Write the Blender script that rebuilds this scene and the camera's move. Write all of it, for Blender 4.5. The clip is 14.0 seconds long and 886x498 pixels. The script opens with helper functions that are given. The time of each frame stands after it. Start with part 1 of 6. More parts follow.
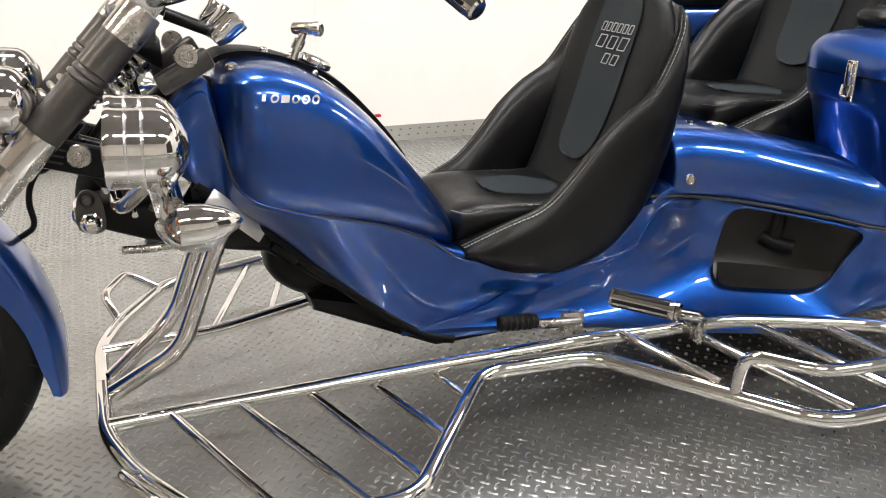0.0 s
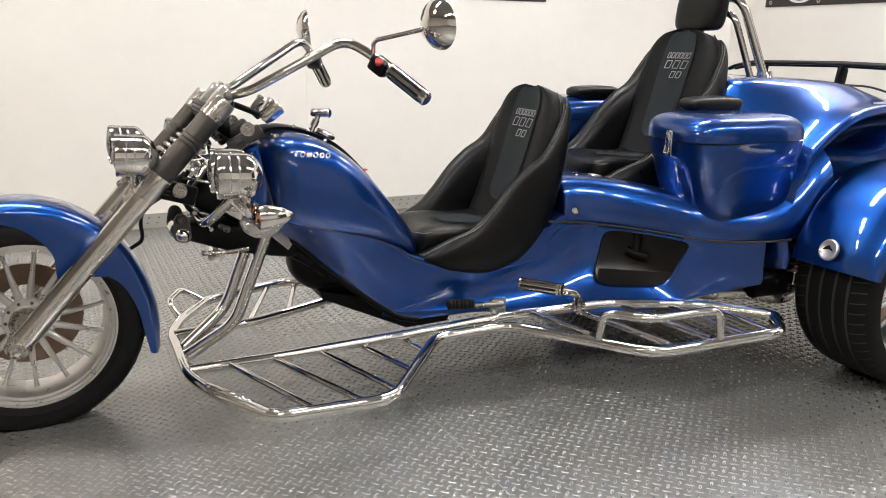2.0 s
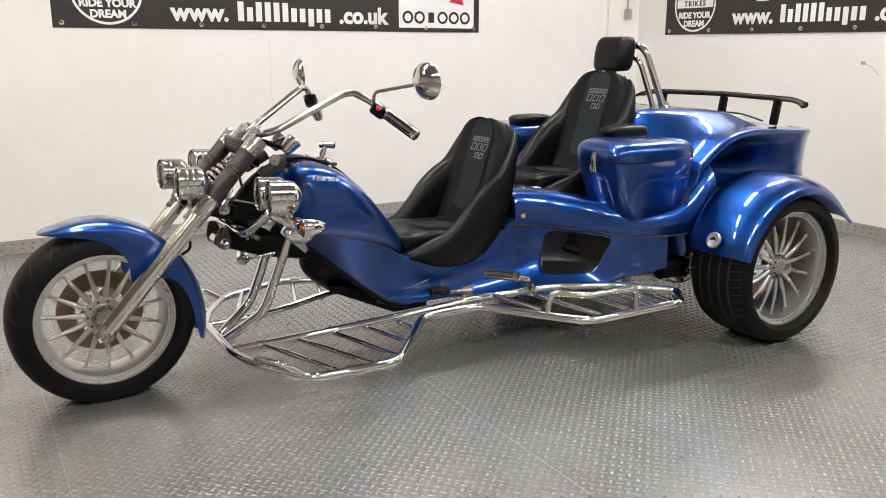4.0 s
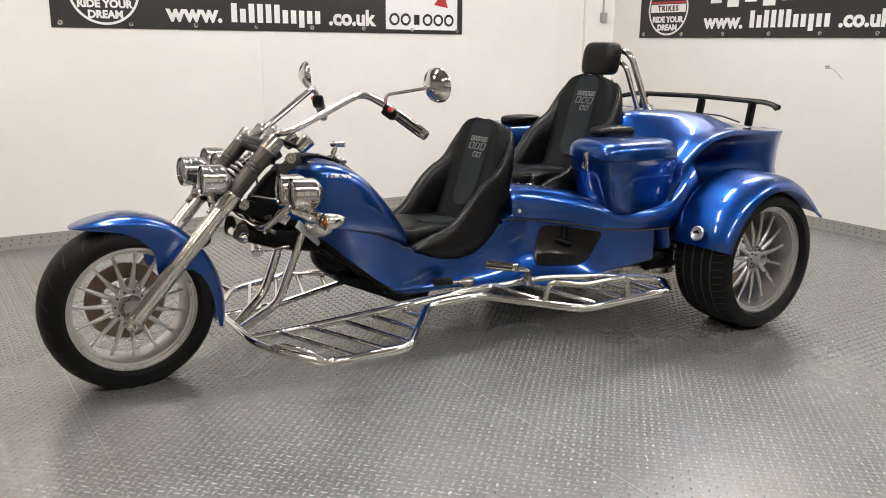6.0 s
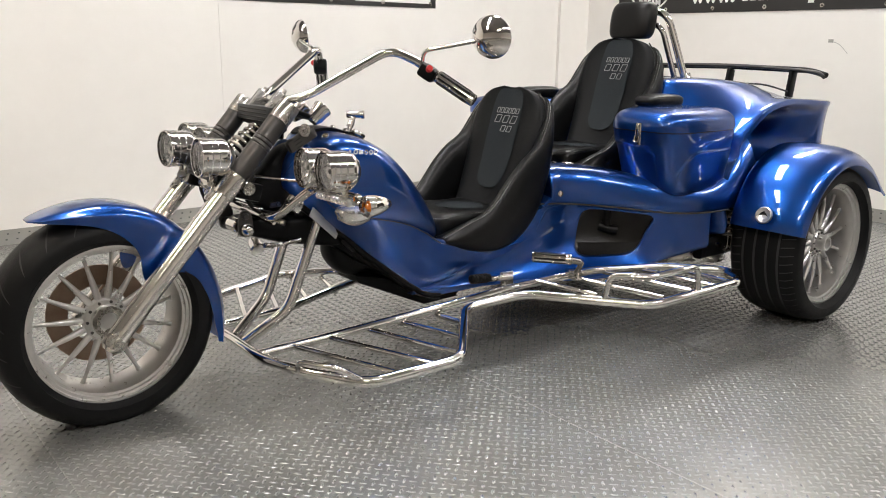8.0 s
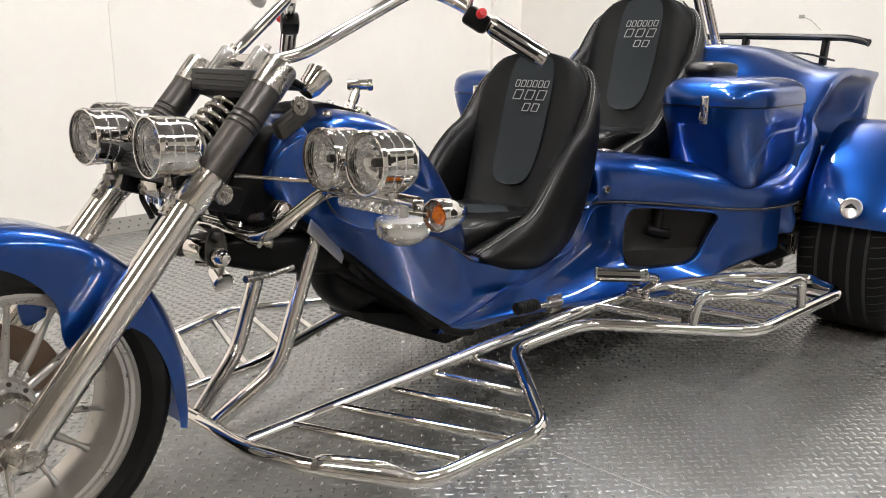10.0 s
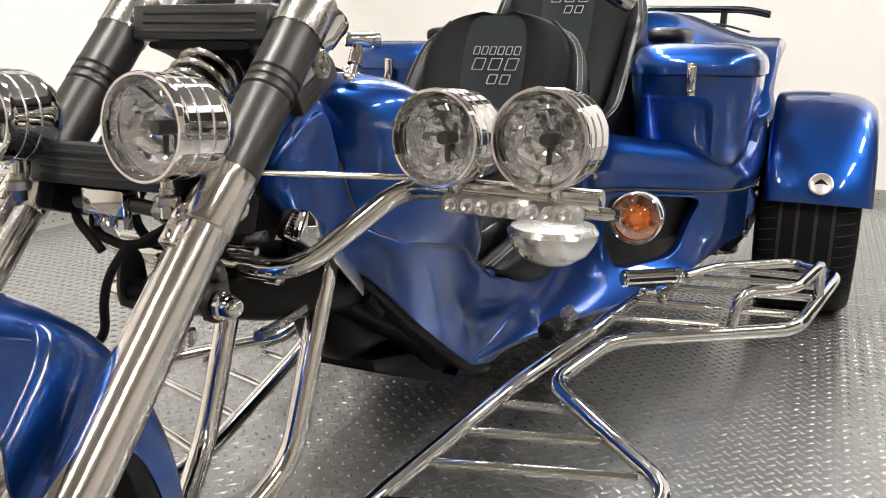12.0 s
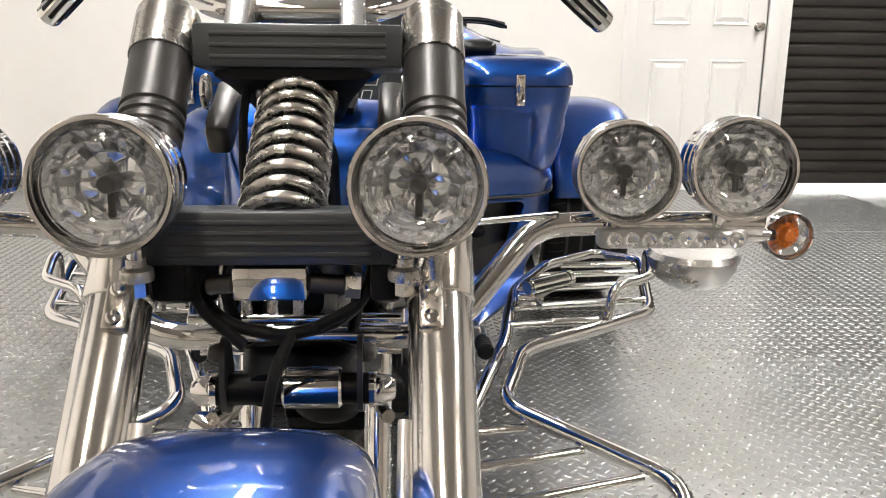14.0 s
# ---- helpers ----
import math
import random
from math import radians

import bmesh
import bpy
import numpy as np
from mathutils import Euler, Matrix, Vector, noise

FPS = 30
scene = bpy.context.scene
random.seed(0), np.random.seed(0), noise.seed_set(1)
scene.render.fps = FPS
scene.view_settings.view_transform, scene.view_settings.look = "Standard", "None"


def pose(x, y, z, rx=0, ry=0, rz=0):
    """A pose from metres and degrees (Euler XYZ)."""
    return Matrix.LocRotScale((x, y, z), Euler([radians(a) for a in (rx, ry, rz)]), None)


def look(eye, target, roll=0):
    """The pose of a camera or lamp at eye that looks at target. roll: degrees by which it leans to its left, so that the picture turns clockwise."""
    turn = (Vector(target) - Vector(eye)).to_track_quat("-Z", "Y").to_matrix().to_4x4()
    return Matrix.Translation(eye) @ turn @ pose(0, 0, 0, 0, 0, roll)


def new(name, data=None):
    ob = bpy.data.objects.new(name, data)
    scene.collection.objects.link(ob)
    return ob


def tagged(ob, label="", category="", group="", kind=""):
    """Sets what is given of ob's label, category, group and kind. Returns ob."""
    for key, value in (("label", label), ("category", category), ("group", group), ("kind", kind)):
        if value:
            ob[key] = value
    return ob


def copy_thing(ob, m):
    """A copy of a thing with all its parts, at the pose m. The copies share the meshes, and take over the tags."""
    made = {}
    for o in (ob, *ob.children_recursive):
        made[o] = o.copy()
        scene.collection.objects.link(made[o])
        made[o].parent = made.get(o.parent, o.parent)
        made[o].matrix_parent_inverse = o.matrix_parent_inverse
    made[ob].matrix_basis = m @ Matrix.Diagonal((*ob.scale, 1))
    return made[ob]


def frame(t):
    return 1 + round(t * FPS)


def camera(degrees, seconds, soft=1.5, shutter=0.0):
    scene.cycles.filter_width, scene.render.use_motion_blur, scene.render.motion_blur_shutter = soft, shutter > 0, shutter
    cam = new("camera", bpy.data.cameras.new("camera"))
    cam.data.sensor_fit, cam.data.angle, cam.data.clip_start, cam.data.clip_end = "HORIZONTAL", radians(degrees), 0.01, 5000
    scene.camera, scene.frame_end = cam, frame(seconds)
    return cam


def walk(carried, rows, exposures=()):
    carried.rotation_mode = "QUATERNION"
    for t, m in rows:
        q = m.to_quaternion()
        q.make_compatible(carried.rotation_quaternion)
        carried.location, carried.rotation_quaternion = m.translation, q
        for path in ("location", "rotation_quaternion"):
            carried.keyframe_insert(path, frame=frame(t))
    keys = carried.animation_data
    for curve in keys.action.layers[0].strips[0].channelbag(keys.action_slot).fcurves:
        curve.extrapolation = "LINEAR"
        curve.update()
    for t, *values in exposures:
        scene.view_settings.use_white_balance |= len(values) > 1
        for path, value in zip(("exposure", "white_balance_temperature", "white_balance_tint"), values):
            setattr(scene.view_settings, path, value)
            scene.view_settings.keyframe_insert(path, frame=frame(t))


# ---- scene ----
cam = camera(56.3, 14.0, soft=1.0)
PATH = [
    (0, (0.484, -1.686, 1.04), (1.218, 0.037, 0.339), 0.9),
    (0.5, (0.395, -1.859, 1.065), (1.135, -0.116, 0.422), 0.8),
    (1, (0.293, -2.072, 1.072), (1.063, -0.318, 0.497), 0.6),
    (1.5, (0.233, -2.293, 1.08), (1.031, -0.535, 0.561), 0.6),
    (2, (0.154, -2.53, 1.089), (0.969, -0.77, 0.602), 0.6),
    (2.5, (0.013, -2.71, 1.106), (0.859, -0.958, 0.646), 0.6),
    (3, (-0.157, -2.859, 1.135), (0.741, -1.131, 0.679), 0.7),
    (3.5, (-0.259, -2.973, 1.178), (0.68, -1.267, 0.722), 0.5),
    (3.7, (-0.303, -3.029, 1.212), (0.656, -1.337, 0.749), 0.3),
    (5.8, (-0.628, -3.153, 1.303), (0.439, -1.535, 0.81), 1.0),
    (6, (-0.622, -3.164, 1.278), (0.439, -1.538, 0.798), 0.6),
    (6.5, (-0.672, -3.113, 1.242), (0.416, -1.505, 0.762), 0.5),
    (7, (-0.681, -2.935, 1.196), (0.45, -1.358, 0.713), 0.6),
    (7.5, (-0.677, -2.696, 1.169), (0.497, -1.151, 0.684), 0.7),
    (8, (-0.664, -2.455, 1.113), (0.553, -0.943, 0.629), 0.6),
    (8.2, (-0.659, -2.364, 1.092), (0.583, -0.871, 0.616), 0.5),
    (10.3, (-0.438, -1.416, 0.934), (1.048, -0.167, 0.455), 0.4),
    (10.5, (-0.416, -1.329, 0.912), (1.105, -0.122, 0.433), 0.4),
    (11, (-0.376, -1.126, 0.89), (1.223, -0.026, 0.407), 0.4),
    (11.5, (-0.368, -0.94, 0.868), (1.306, 0.043, 0.386), 0.5),
    (12, (-0.367, -0.766, 0.866), (1.402, 0.033, 0.386), 0.5),
    (12.5, (-0.348, -0.619, 0.863), (1.507, -0.047, 0.383), 0.4),
    (13, (-0.343, -0.455, 0.883), (1.565, -0.086, 0.409), 0.4),
    (13.5, (-0.358, -0.294, 0.88), (1.58, -0.145, 0.408), 0.5),
    (14, (-0.383, -0.112, 0.89), (1.559, -0.219, 0.42), 0.6),
]
EXPOSURES = [(0.0, 0.10), (0.5, 0.05), (1.0, -0.08), (1.5, -0.06), (2.0, -0.28), (2.5, -0.42), (3.0, -0.48), (3.5, -0.36), (6.5, -0.46), (8.0, -0.38), (10.5, -0.14), (11.5, 0.02), (12.5, 0.0), (13.0, -0.10), (13.5, -0.30), (14.0, -0.02)]
walk(cam, [(t, look(eye, target, roll)) for t, eye, target, roll in PATH], exposures=EXPOSURES)

# ---- world and light ----
world = bpy.data.worlds.new("world")
scene.world = world
world.use_nodes = True
world.node_tree.nodes["Background"].inputs[0].default_value = (0.9, 0.95, 1.0, 1)
world.node_tree.nodes["Background"].inputs[1].default_value = 0.3
LAMP_POWER = 86.0


# ---- materials ----
def mat(name, colour, rough=0.5, metal=0.0, coat=0.0, vary=0.0, scale=8.0, bump=0.0, bump_scale=200.0, rough_vary=0.0, tint=None, spec=0.5, bump_dist=0.002, coat_rough=0.03, coat_ior=1.5):
    m = bpy.data.materials.new(name)
    m.use_nodes = True
    nt = m.node_tree
    p = nt.nodes["Principled BSDF"]
    p.inputs["Base Color"].default_value = (*colour, 1)
    p.inputs["Roughness"].default_value = rough
    p.inputs["Metallic"].default_value = metal
    p.inputs["Coat Weight"].default_value = coat
    p.inputs["Coat Roughness"].default_value = coat_rough
    p.inputs["Coat IOR"].default_value = coat_ior
    p.inputs["Specular IOR Level"].default_value = spec
    tc = nt.nodes.new("ShaderNodeTexCoord")
    if vary or rough_vary:
        n1 = nt.nodes.new("ShaderNodeTexNoise")
        n1.inputs["Scale"].default_value = scale
        n1.inputs["Detail"].default_value = 6
        n2 = nt.nodes.new("ShaderNodeTexNoise")
        n2.inputs["Scale"].default_value = scale * 9
        n2.inputs["Detail"].default_value = 3
        nt.links.new(tc.outputs["Object"], n1.inputs["Vector"])
        nt.links.new(tc.outputs["Object"], n2.inputs["Vector"])
        mix = nt.nodes.new("ShaderNodeMath")
        mix.operation = "MULTIPLY_ADD"
        mix.inputs[1].default_value = 0.35
        nt.links.new(n2.outputs["Fac"], mix.inputs[0])
        nt.links.new(n1.outputs["Fac"], mix.inputs[2])
        if vary:
            ramp = nt.nodes.new("ShaderNodeValToRGB")
            other = tint or tuple(c * (1 - vary) for c in colour)
            ramp.color_ramp.elements[0].position, ramp.color_ramp.elements[1].position = 0.4, 0.9
            ramp.color_ramp.elements[0].color = (*other, 1)
            ramp.color_ramp.elements[1].color = (*colour, 1)
            nt.links.new(mix.outputs[0], ramp.inputs[0])
            nt.links.new(ramp.outputs[0], p.inputs["Base Color"])
        if rough_vary:
            rr = nt.nodes.new("ShaderNodeMapRange")
            rr.inputs["From Min"].default_value, rr.inputs["From Max"].default_value = 0.35, 0.95
            rr.inputs["To Min"].default_value, rr.inputs["To Max"].default_value = max(0.02, rough - rough_vary), rough + rough_vary
            nt.links.new(mix.outputs[0], rr.inputs["Value"])
            nt.links.new(rr.outputs[0], p.inputs["Roughness"])
    if bump:
        nb = nt.nodes.new("ShaderNodeTexNoise")
        nb.inputs["Scale"].default_value = bump_scale
        nb.inputs["Detail"].default_value = 4
        nt.links.new(tc.outputs["Object"], nb.inputs["Vector"])
        b = nt.nodes.new("ShaderNodeBump")
        b.inputs["Strength"].default_value = bump
        b.inputs["Distance"].default_value = bump_dist
        nt.links.new(nb.outputs["Fac"], b.inputs["Height"])
        nt.links.new(b.outputs["Normal"], p.inputs["Normal"])
    return m


def clear(name):
    """Thin clear glass: seen straight through, with a Fresnel gloss."""
    m = bpy.data.materials.new(name)
    m.use_nodes = True
    nt = m.node_tree
    nt.nodes.remove(nt.nodes["Principled BSDF"])
    see, gloss, mix, fr = (nt.nodes.new(k) for k in ("ShaderNodeBsdfTransparent", "ShaderNodeBsdfGlossy", "ShaderNodeMixShader", "ShaderNodeFresnel"))
    see.inputs[0].default_value = (0.96, 0.97, 0.97, 1)
    gloss.inputs["Roughness"].default_value = 0.02
    fr.inputs["IOR"].default_value = 1.5
    nt.links.new(fr.outputs[0], mix.inputs[0])
    nt.links.new(see.outputs[0], mix.inputs[1])
    nt.links.new(gloss.outputs[0], mix.inputs[2])
    nt.links.new(mix.outputs[0], nt.nodes["Material Output"].inputs["Surface"])
    return m


def glow(name, colour, strength):
    m = mat(name, colour, 0.5)
    p = m.node_tree.nodes["Principled BSDF"]
    p.inputs["Emission Color"].default_value = (*colour, 1)
    p.inputs["Emission Strength"].default_value = strength
    return m


BLUE = mat("blue_metallic_paint", (0.0035, 0.058, 0.292), 0.34, 0.93, 1.0, 0.25, 900.0, tint=(0.0028, 0.047, 0.236), coat_rough=0.006, coat_ior=1.57)
CHROME = mat("chrome", (0.74, 0.715, 0.685), 0.035, 1.0, 0.0, 0.0, 12.0, rough_vary=0.012)
LEATHER = mat("black_leather", (0.0025, 0.0025, 0.0027), 0.33, 0.0, 0.0, 0.3, 30.0, 0.22, 420.0, 0.08, spec=0.28)
FABRIC = mat("charcoal_fabric", (0.013, 0.018, 0.022), 0.6, 0.0, 0.0, 0.15, 60.0, 0.3, 1500.0, spec=0.25)
STITCH = mat("grey_thread", (0.30, 0.30, 0.29), 0.7)
EMBROIDERY = mat("silver_thread", (0.34, 0.34, 0.34), 0.5)
RUBBER = mat("tyre_rubber", (0.007, 0.007, 0.0073), 0.5, 0.0, 0.0, 0.35, 25.0, 0.25, 300.0, 0.1, spec=0.15)
PLASTIC = mat("black_plastic", (0.0030, 0.0030, 0.0033), 0.38, 0.0, 0.0, 0.2, 20.0, 0.1, 600.0, 0.1, spec=0.13)
SATIN = mat("anodised_black_metal", (0.075, 0.071, 0.067), 0.36, 0.75, 0.0, 0.15, 30.0, 0.0, 1.0, 0.06)
GREY_METAL = mat("grey_painted_metal", (0.050, 0.054, 0.057), 0.40, 0.6, 0.0, 0.15, 30.0, rough_vary=0.06)
SATIN_CHROME = mat("satin_chrome", (0.62, 0.615, 0.60), 0.24, 0.9, 0.0, 0.0, 20.0, rough_vary=0.05)
FORK_CHROME = mat("polished_fork_chrome", (0.74, 0.71, 0.67), 0.15, 1.0, 0.0, 0.0, 12.0, rough_vary=0.02)
STEEL = mat("brushed_steel", (0.50, 0.47, 0.43), 0.26, 1.0, 0.0, 0.15, 20.0, rough_vary=0.08)
ALLOY = mat("silver_alloy", (0.60, 0.585, 0.565), 0.30, 0.88, 0.3, 0.1, 25.0, rough_vary=0.06)
DISC = mat("worn_brake_disc", (0.26, 0.19, 0.14), 0.4, 0.9, 0.0, 0.45, 22.0, tint=(0.20, 0.13, 0.09), rough_vary=0.1)
REFLECTOR = mat("lamp_reflector", (0.98, 0.98, 0.98), 0.05, 0.76)
LENS = clear("clear_lens")
AMBER = mat("amber_bulb", (0.75, 0.20, 0.02), 0.25, 0.0, 0.6)
RED = mat("red_plastic", (0.55, 0.02, 0.02), 0.35)
LED_CELL = mat("clear_lamp_strip", (0.62, 0.62, 0.61), 0.18, 0.55, 0.5)
DARK_INSIDE = mat("dark_opening_inside", (0.004, 0.0035, 0.003), 0.30, 0.0, 0.0, 0.3, 8.0, spec=0.3)
CARBON = mat("dark_mesh_panel", (0.010, 0.009, 0.008), 0.6, 0.0, 0.0, 0.4, 40.0, spec=0.15)
WHITE_PAINT = mat("white_wall_paint", (0.80, 0.775, 0.735), 0.55, 0.0, 0.0, 0.05, 1.3, 0.12, 60.0, 0.05, tint=(0.75, 0.72, 0.68))
CEILING = mat("unseen_ceiling_tone", (0.30, 0.29, 0.28), 0.8, 0.0, 0.0, 0.05, 3.0)
BACK_WALL = mat("unseen_south_tone", (0.70, 0.67, 0.63), 0.7, 0.0, 0.0, 0.2, 2.0)
BROWN_WALL = mat("unseen_west_tone", (0.58, 0.545, 0.505), 0.7, 0.0, 0.0, 0.3, 2.0)
PAD = mat("black_seat_cloth", (0.0035, 0.0042, 0.005), 0.5, 0.0, 0.0, 0.2, 60.0, 0.25, 1300.0, spec=0.2)
DOOR_WHITE = mat("white_gloss_door_paint", (0.80, 0.78, 0.75), 0.35, 0.0, 0.0, 0.04, 3.0)
PLATE = mat("grey_tread_plate", (0.325, 0.329, 0.321), 0.26, 0.60, 0.0, 0.12, 3.2, tint=(0.268, 0.260, 0.241))
# a little paler and glossier than the plate, to strengthen the lozenges' glints
STUD = mat("pale_tread_lozenge", (0.355, 0.359, 0.351), 0.23, 0.70, 0.0, 0.12, 6.0)
SKIRT = mat("grey_skirting_plate", (0.36, 0.35, 0.32), 0.42, 0.35, 0.0, 0.15, 5.0, rough_vary=0.1)
SEAM = mat("floor_seam", (0.11, 0.105, 0.10), 0.7)
JOINT = mat("dark_joint", (0.02, 0.02, 0.02), 0.7)
SPOT = mat("dark_rubber_mark", (0.03, 0.028, 0.025), 0.6)
VINYL = mat("black_vinyl", (0.018, 0.016, 0.015), 0.45, 0.0, 0.0, 0.15, 3.0, 0.1, 6.0, bump_dist=0.01)
VINYL_WHITE = mat("white_print", (0.78, 0.77, 0.75), 0.5)
VINYL_RED = mat("red_print", (0.45, 0.02, 0.03), 0.5)
SHUTTER = mat("dark_shutter_paint", (0.034, 0.029, 0.024), 0.45, 0.3, 0.0, 0.4, 4.0, rough_vary=0.1)
TUBE_GLOW = glow("lamp_diffuser", (1.0, 0.98, 0.965), LAMP_POWER)
WARM_GLOW = glow("warm_lamp_diffuser", (1.0, 0.88, 0.74), LAMP_POWER)
DAY_GLOW = glow("daylight_gap", (1.0, 0.97, 0.92), 6.0)
MIRROR = mat("mirror_glass", (0.92, 0.92, 0.92), 0.01, 1.0)


# ---- mesh tools ----
def finish(name, bm, material, parent=None, label="", smooth=True, angle=40, recalc=True):
    me = bpy.data.meshes.new(name)
    if recalc:
        bmesh.ops.recalc_face_normals(bm, faces=bm.faces)
    if smooth:
        lim = radians(angle)
        for e in bm.edges:
            e.smooth = len(e.link_faces) == 2 and e.calc_face_angle(0) < lim
        for fc in bm.faces:
            fc.smooth = True
    bm.to_mesh(me)
    bm.free()
    if isinstance(material, (list, tuple)):
        for m in material:
            me.materials.append(m)
    else:
        me.materials.append(material)
    ob = new(name, me)
    if parent is not None:
        ob.parent = parent
    if label:
        ob["label"] = label
    return ob


def part(name, bm, material, parent, label="", **kw):
    return finish(name, bm, material, parent, label, **kw)


def thing(name, label, category, group="", kind="", at=(0, 0, 0)):
    ob = new(name)
    ob.location = at
    return tagged(ob, label, category, group, kind)


def box(size, at=(0, 0, 0), bevel=0.0, seg=2, m=None, bm=None):
    own = bmesh.new()
    bmesh.ops.create_cube(own, size=1.0, matrix=Matrix.Diagonal((*size, 1)))
    if bevel:
        bmesh.ops.bevel(own, geom=own.edges[:] + own.verts[:], offset=bevel, segments=seg, profile=0.5, affect="EDGES")
    mm = Matrix.Translation(at) @ (m or Matrix.Identity(4))
    bmesh.ops.transform(own, matrix=mm, verts=own.verts)
    if bm is None:
        return own
    return join(bm, own)


def join(bm, other):
    me = bpy.data.meshes.new("tmp")
    other.to_mesh(me)
    other.free()
    bm.from_mesh(me)
    bpy.data.meshes.remove(me)
    return bm


def frame_of(way):
    way = Vector(way).normalized()
    return way.to_track_quat("Z", "Y").to_matrix().to_4x4()


def revolve(profile, seg=32, m=None, bm=None):
    """profile: (radius, height) pairs, turned about z."""
    own = bmesh.new()
    rings = []
    for r, h in profile:
        if r < 1e-6:
            rings.append([own.verts.new((0, 0, h))])
        else:
            rings.append([own.verts.new((r * math.cos(2 * math.pi * k / seg), r * math.sin(2 * math.pi * k / seg), h)) for k in range(seg)])
    for a, b in zip(rings, rings[1:]):
        for k in range(seg):
            n = (k + 1) % seg
            if len(a) == 1 and len(b) == 1:
                continue
            if len(a) == 1:
                own.faces.new((a[0], b[k], b[n]))
            elif len(b) == 1:
                own.faces.new((a[k], a[n], b[0]))
            else:
                own.faces.new((a[k], a[n], b[n], b[k]))
    if m is not None:
        bmesh.ops.transform(own, matrix=m, verts=own.verts)
    return own if bm is None else join(bm, own)


def rod(a, b, r, r2=None, seg=20, bm=None, soft=0.0):
    a, b = Vector(a), Vector(b)
    h = (b - a).length
    r2 = r if r2 is None else r2
    s = min(soft, h * 0.3, r * 0.6, max(r2 * 0.6, 1e-4)) if soft else 0
    prof = [(0, 0), (r - s, 0), (r, s), (r2, h - s), (r2 - s, h), (0, h)] if s else [(0, 0), (r, 0), (r2, h), (0, h)]
    return revolve(prof, seg, Matrix.Translation(a) @ frame_of(b - a), bm)


def smooth_path(pts, fillet, steps=6, closed=False):
    pts = [Vector(p) for p in pts]
    if fillet <= 0:
        return pts
    out = []
    n = len(pts)
    for k, p in enumerate(pts):
        if not closed and k in (0, n - 1):
            out.append(p)
            continue
        a, b = pts[k - 1], pts[(k + 1) % n]
        da, db = (a - p), (b - p)
        f = min(fillet, da.length * 0.48, db.length * 0.48)
        s, e = p + da.normalized() * f, p + db.normalized() * f
        for q in range(steps + 1):
            u = q / steps
            out.append(s * (1 - u) ** 2 + p * 2 * u * (1 - u) + e * u * u)
    return out


def tube(pts, r, fillet=0.05, seg=14, closed=False, bm=None, caps=True, taper=None):
    path = smooth_path(pts, fillet, closed=closed)
    own = bmesh.new()
    rings = []
    n = len(path)
    up = None
    for k, p in enumerate(path):
        if closed:
            t = path[(k + 1) % n] - path[k - 1]
        else:
            t = path[min(k + 1, n - 1)] - path[max(k - 1, 0)]
        t.normalize()
        if up is None:
            up = t.orthogonal().normalized()
        up = (up - t * up.dot(t)).normalized()
        side = t.cross(up)
        rr = r if taper is None else r * (1 + (taper - 1) * k / (n - 1))
        rings.append([own.verts.new(p + rr * (math.cos(2 * math.pi * q / seg) * up + math.sin(2 * math.pi * q / seg) * side)) for q in range(seg)])
    for k in range(n if closed else n - 1):
        a, b = rings[k], rings[(k + 1) % n]
        shift = 0
        if closed and k == n - 1:
            shift = min(range(seg), key=lambda s: (a[0].co - b[s].co).length)
        for q in range(seg):
            own.faces.new((a[q], a[(q + 1) % seg], b[(q + 1 + shift) % seg], b[(q + shift) % seg]))
    if not closed and caps:
        own.faces.new(rings[0])
        own.faces.new(rings[-1])
    return own if bm is None else join(bm, own)


def spline(keys, n):
    """Catmull-Rom through keys (rows of numbers), n samples."""
    k = np.array(keys, float)
    u = np.linspace(0, len(k) - 1, n)
    i = np.clip(u.astype(int), 0, len(k) - 2)
    f = (u - i)[:, None]
    p0, p1, p2, p3 = k[np.maximum(i - 1, 0)], k[i], k[i + 1], k[np.minimum(i + 2, len(k) - 1)]
    return 0.5 * (2 * p1 + (p2 - p0) * f + (2 * p0 - 5 * p1 + 4 * p2 - p3) * f**2 + (3 * p1 - p0 - 3 * p2 + p3) * f**3)


def grid_mesh(rows, wrap=False, caps=False, bm=None):
    """rows: arrays of points, one a section."""
    own = bmesh.new()
    vs = [[own.verts.new(p) for p in row] for row in rows]
    m = len(vs[0])
    for a, b in zip(vs, vs[1:]):
        for q in range(m if wrap else m - 1):
            own.faces.new((a[q], a[(q + 1) % m], b[(q + 1) % m], b[q]))
    if caps:
        own.faces.new(vs[0])
        own.faces.new(vs[-1])
    bmesh.ops.remove_doubles(own, verts=own.verts, dist=1e-5)
    return own if bm is None else join(bm, own)


def thicken(bm, d):
    """Gives an open sheet a thickness d."""
    bmesh.ops.recalc_face_normals(bm, faces=bm.faces)
    bmesh.ops.solidify(bm, geom=bm.faces[:], thickness=d)
    return bm


def hull(stations, n=40, m=32, power=2.6, top_power=None):
    """A closed skin along x. Stations: x, y centre, half width, bottom, top (smoothly interpolated)."""
    rows = []
    for x, yc, w, zb, zt in spline(stations, n):
        zc, h = (zb + zt) / 2, max((zt - zb) / 2, 1e-4)
        row = []
        for k in range(m):
            a = 2 * math.pi * k / m
            c, s = math.cos(a), math.sin(a)
            pw = top_power if (top_power and s > 0) else power
            row.append((x, yc + w * math.copysign(abs(c) ** (2 / pw), c), zc + h * math.copysign(abs(s) ** (2 / pw), s)))
        rows.append(row)
    return grid_mesh(rows, True, True)


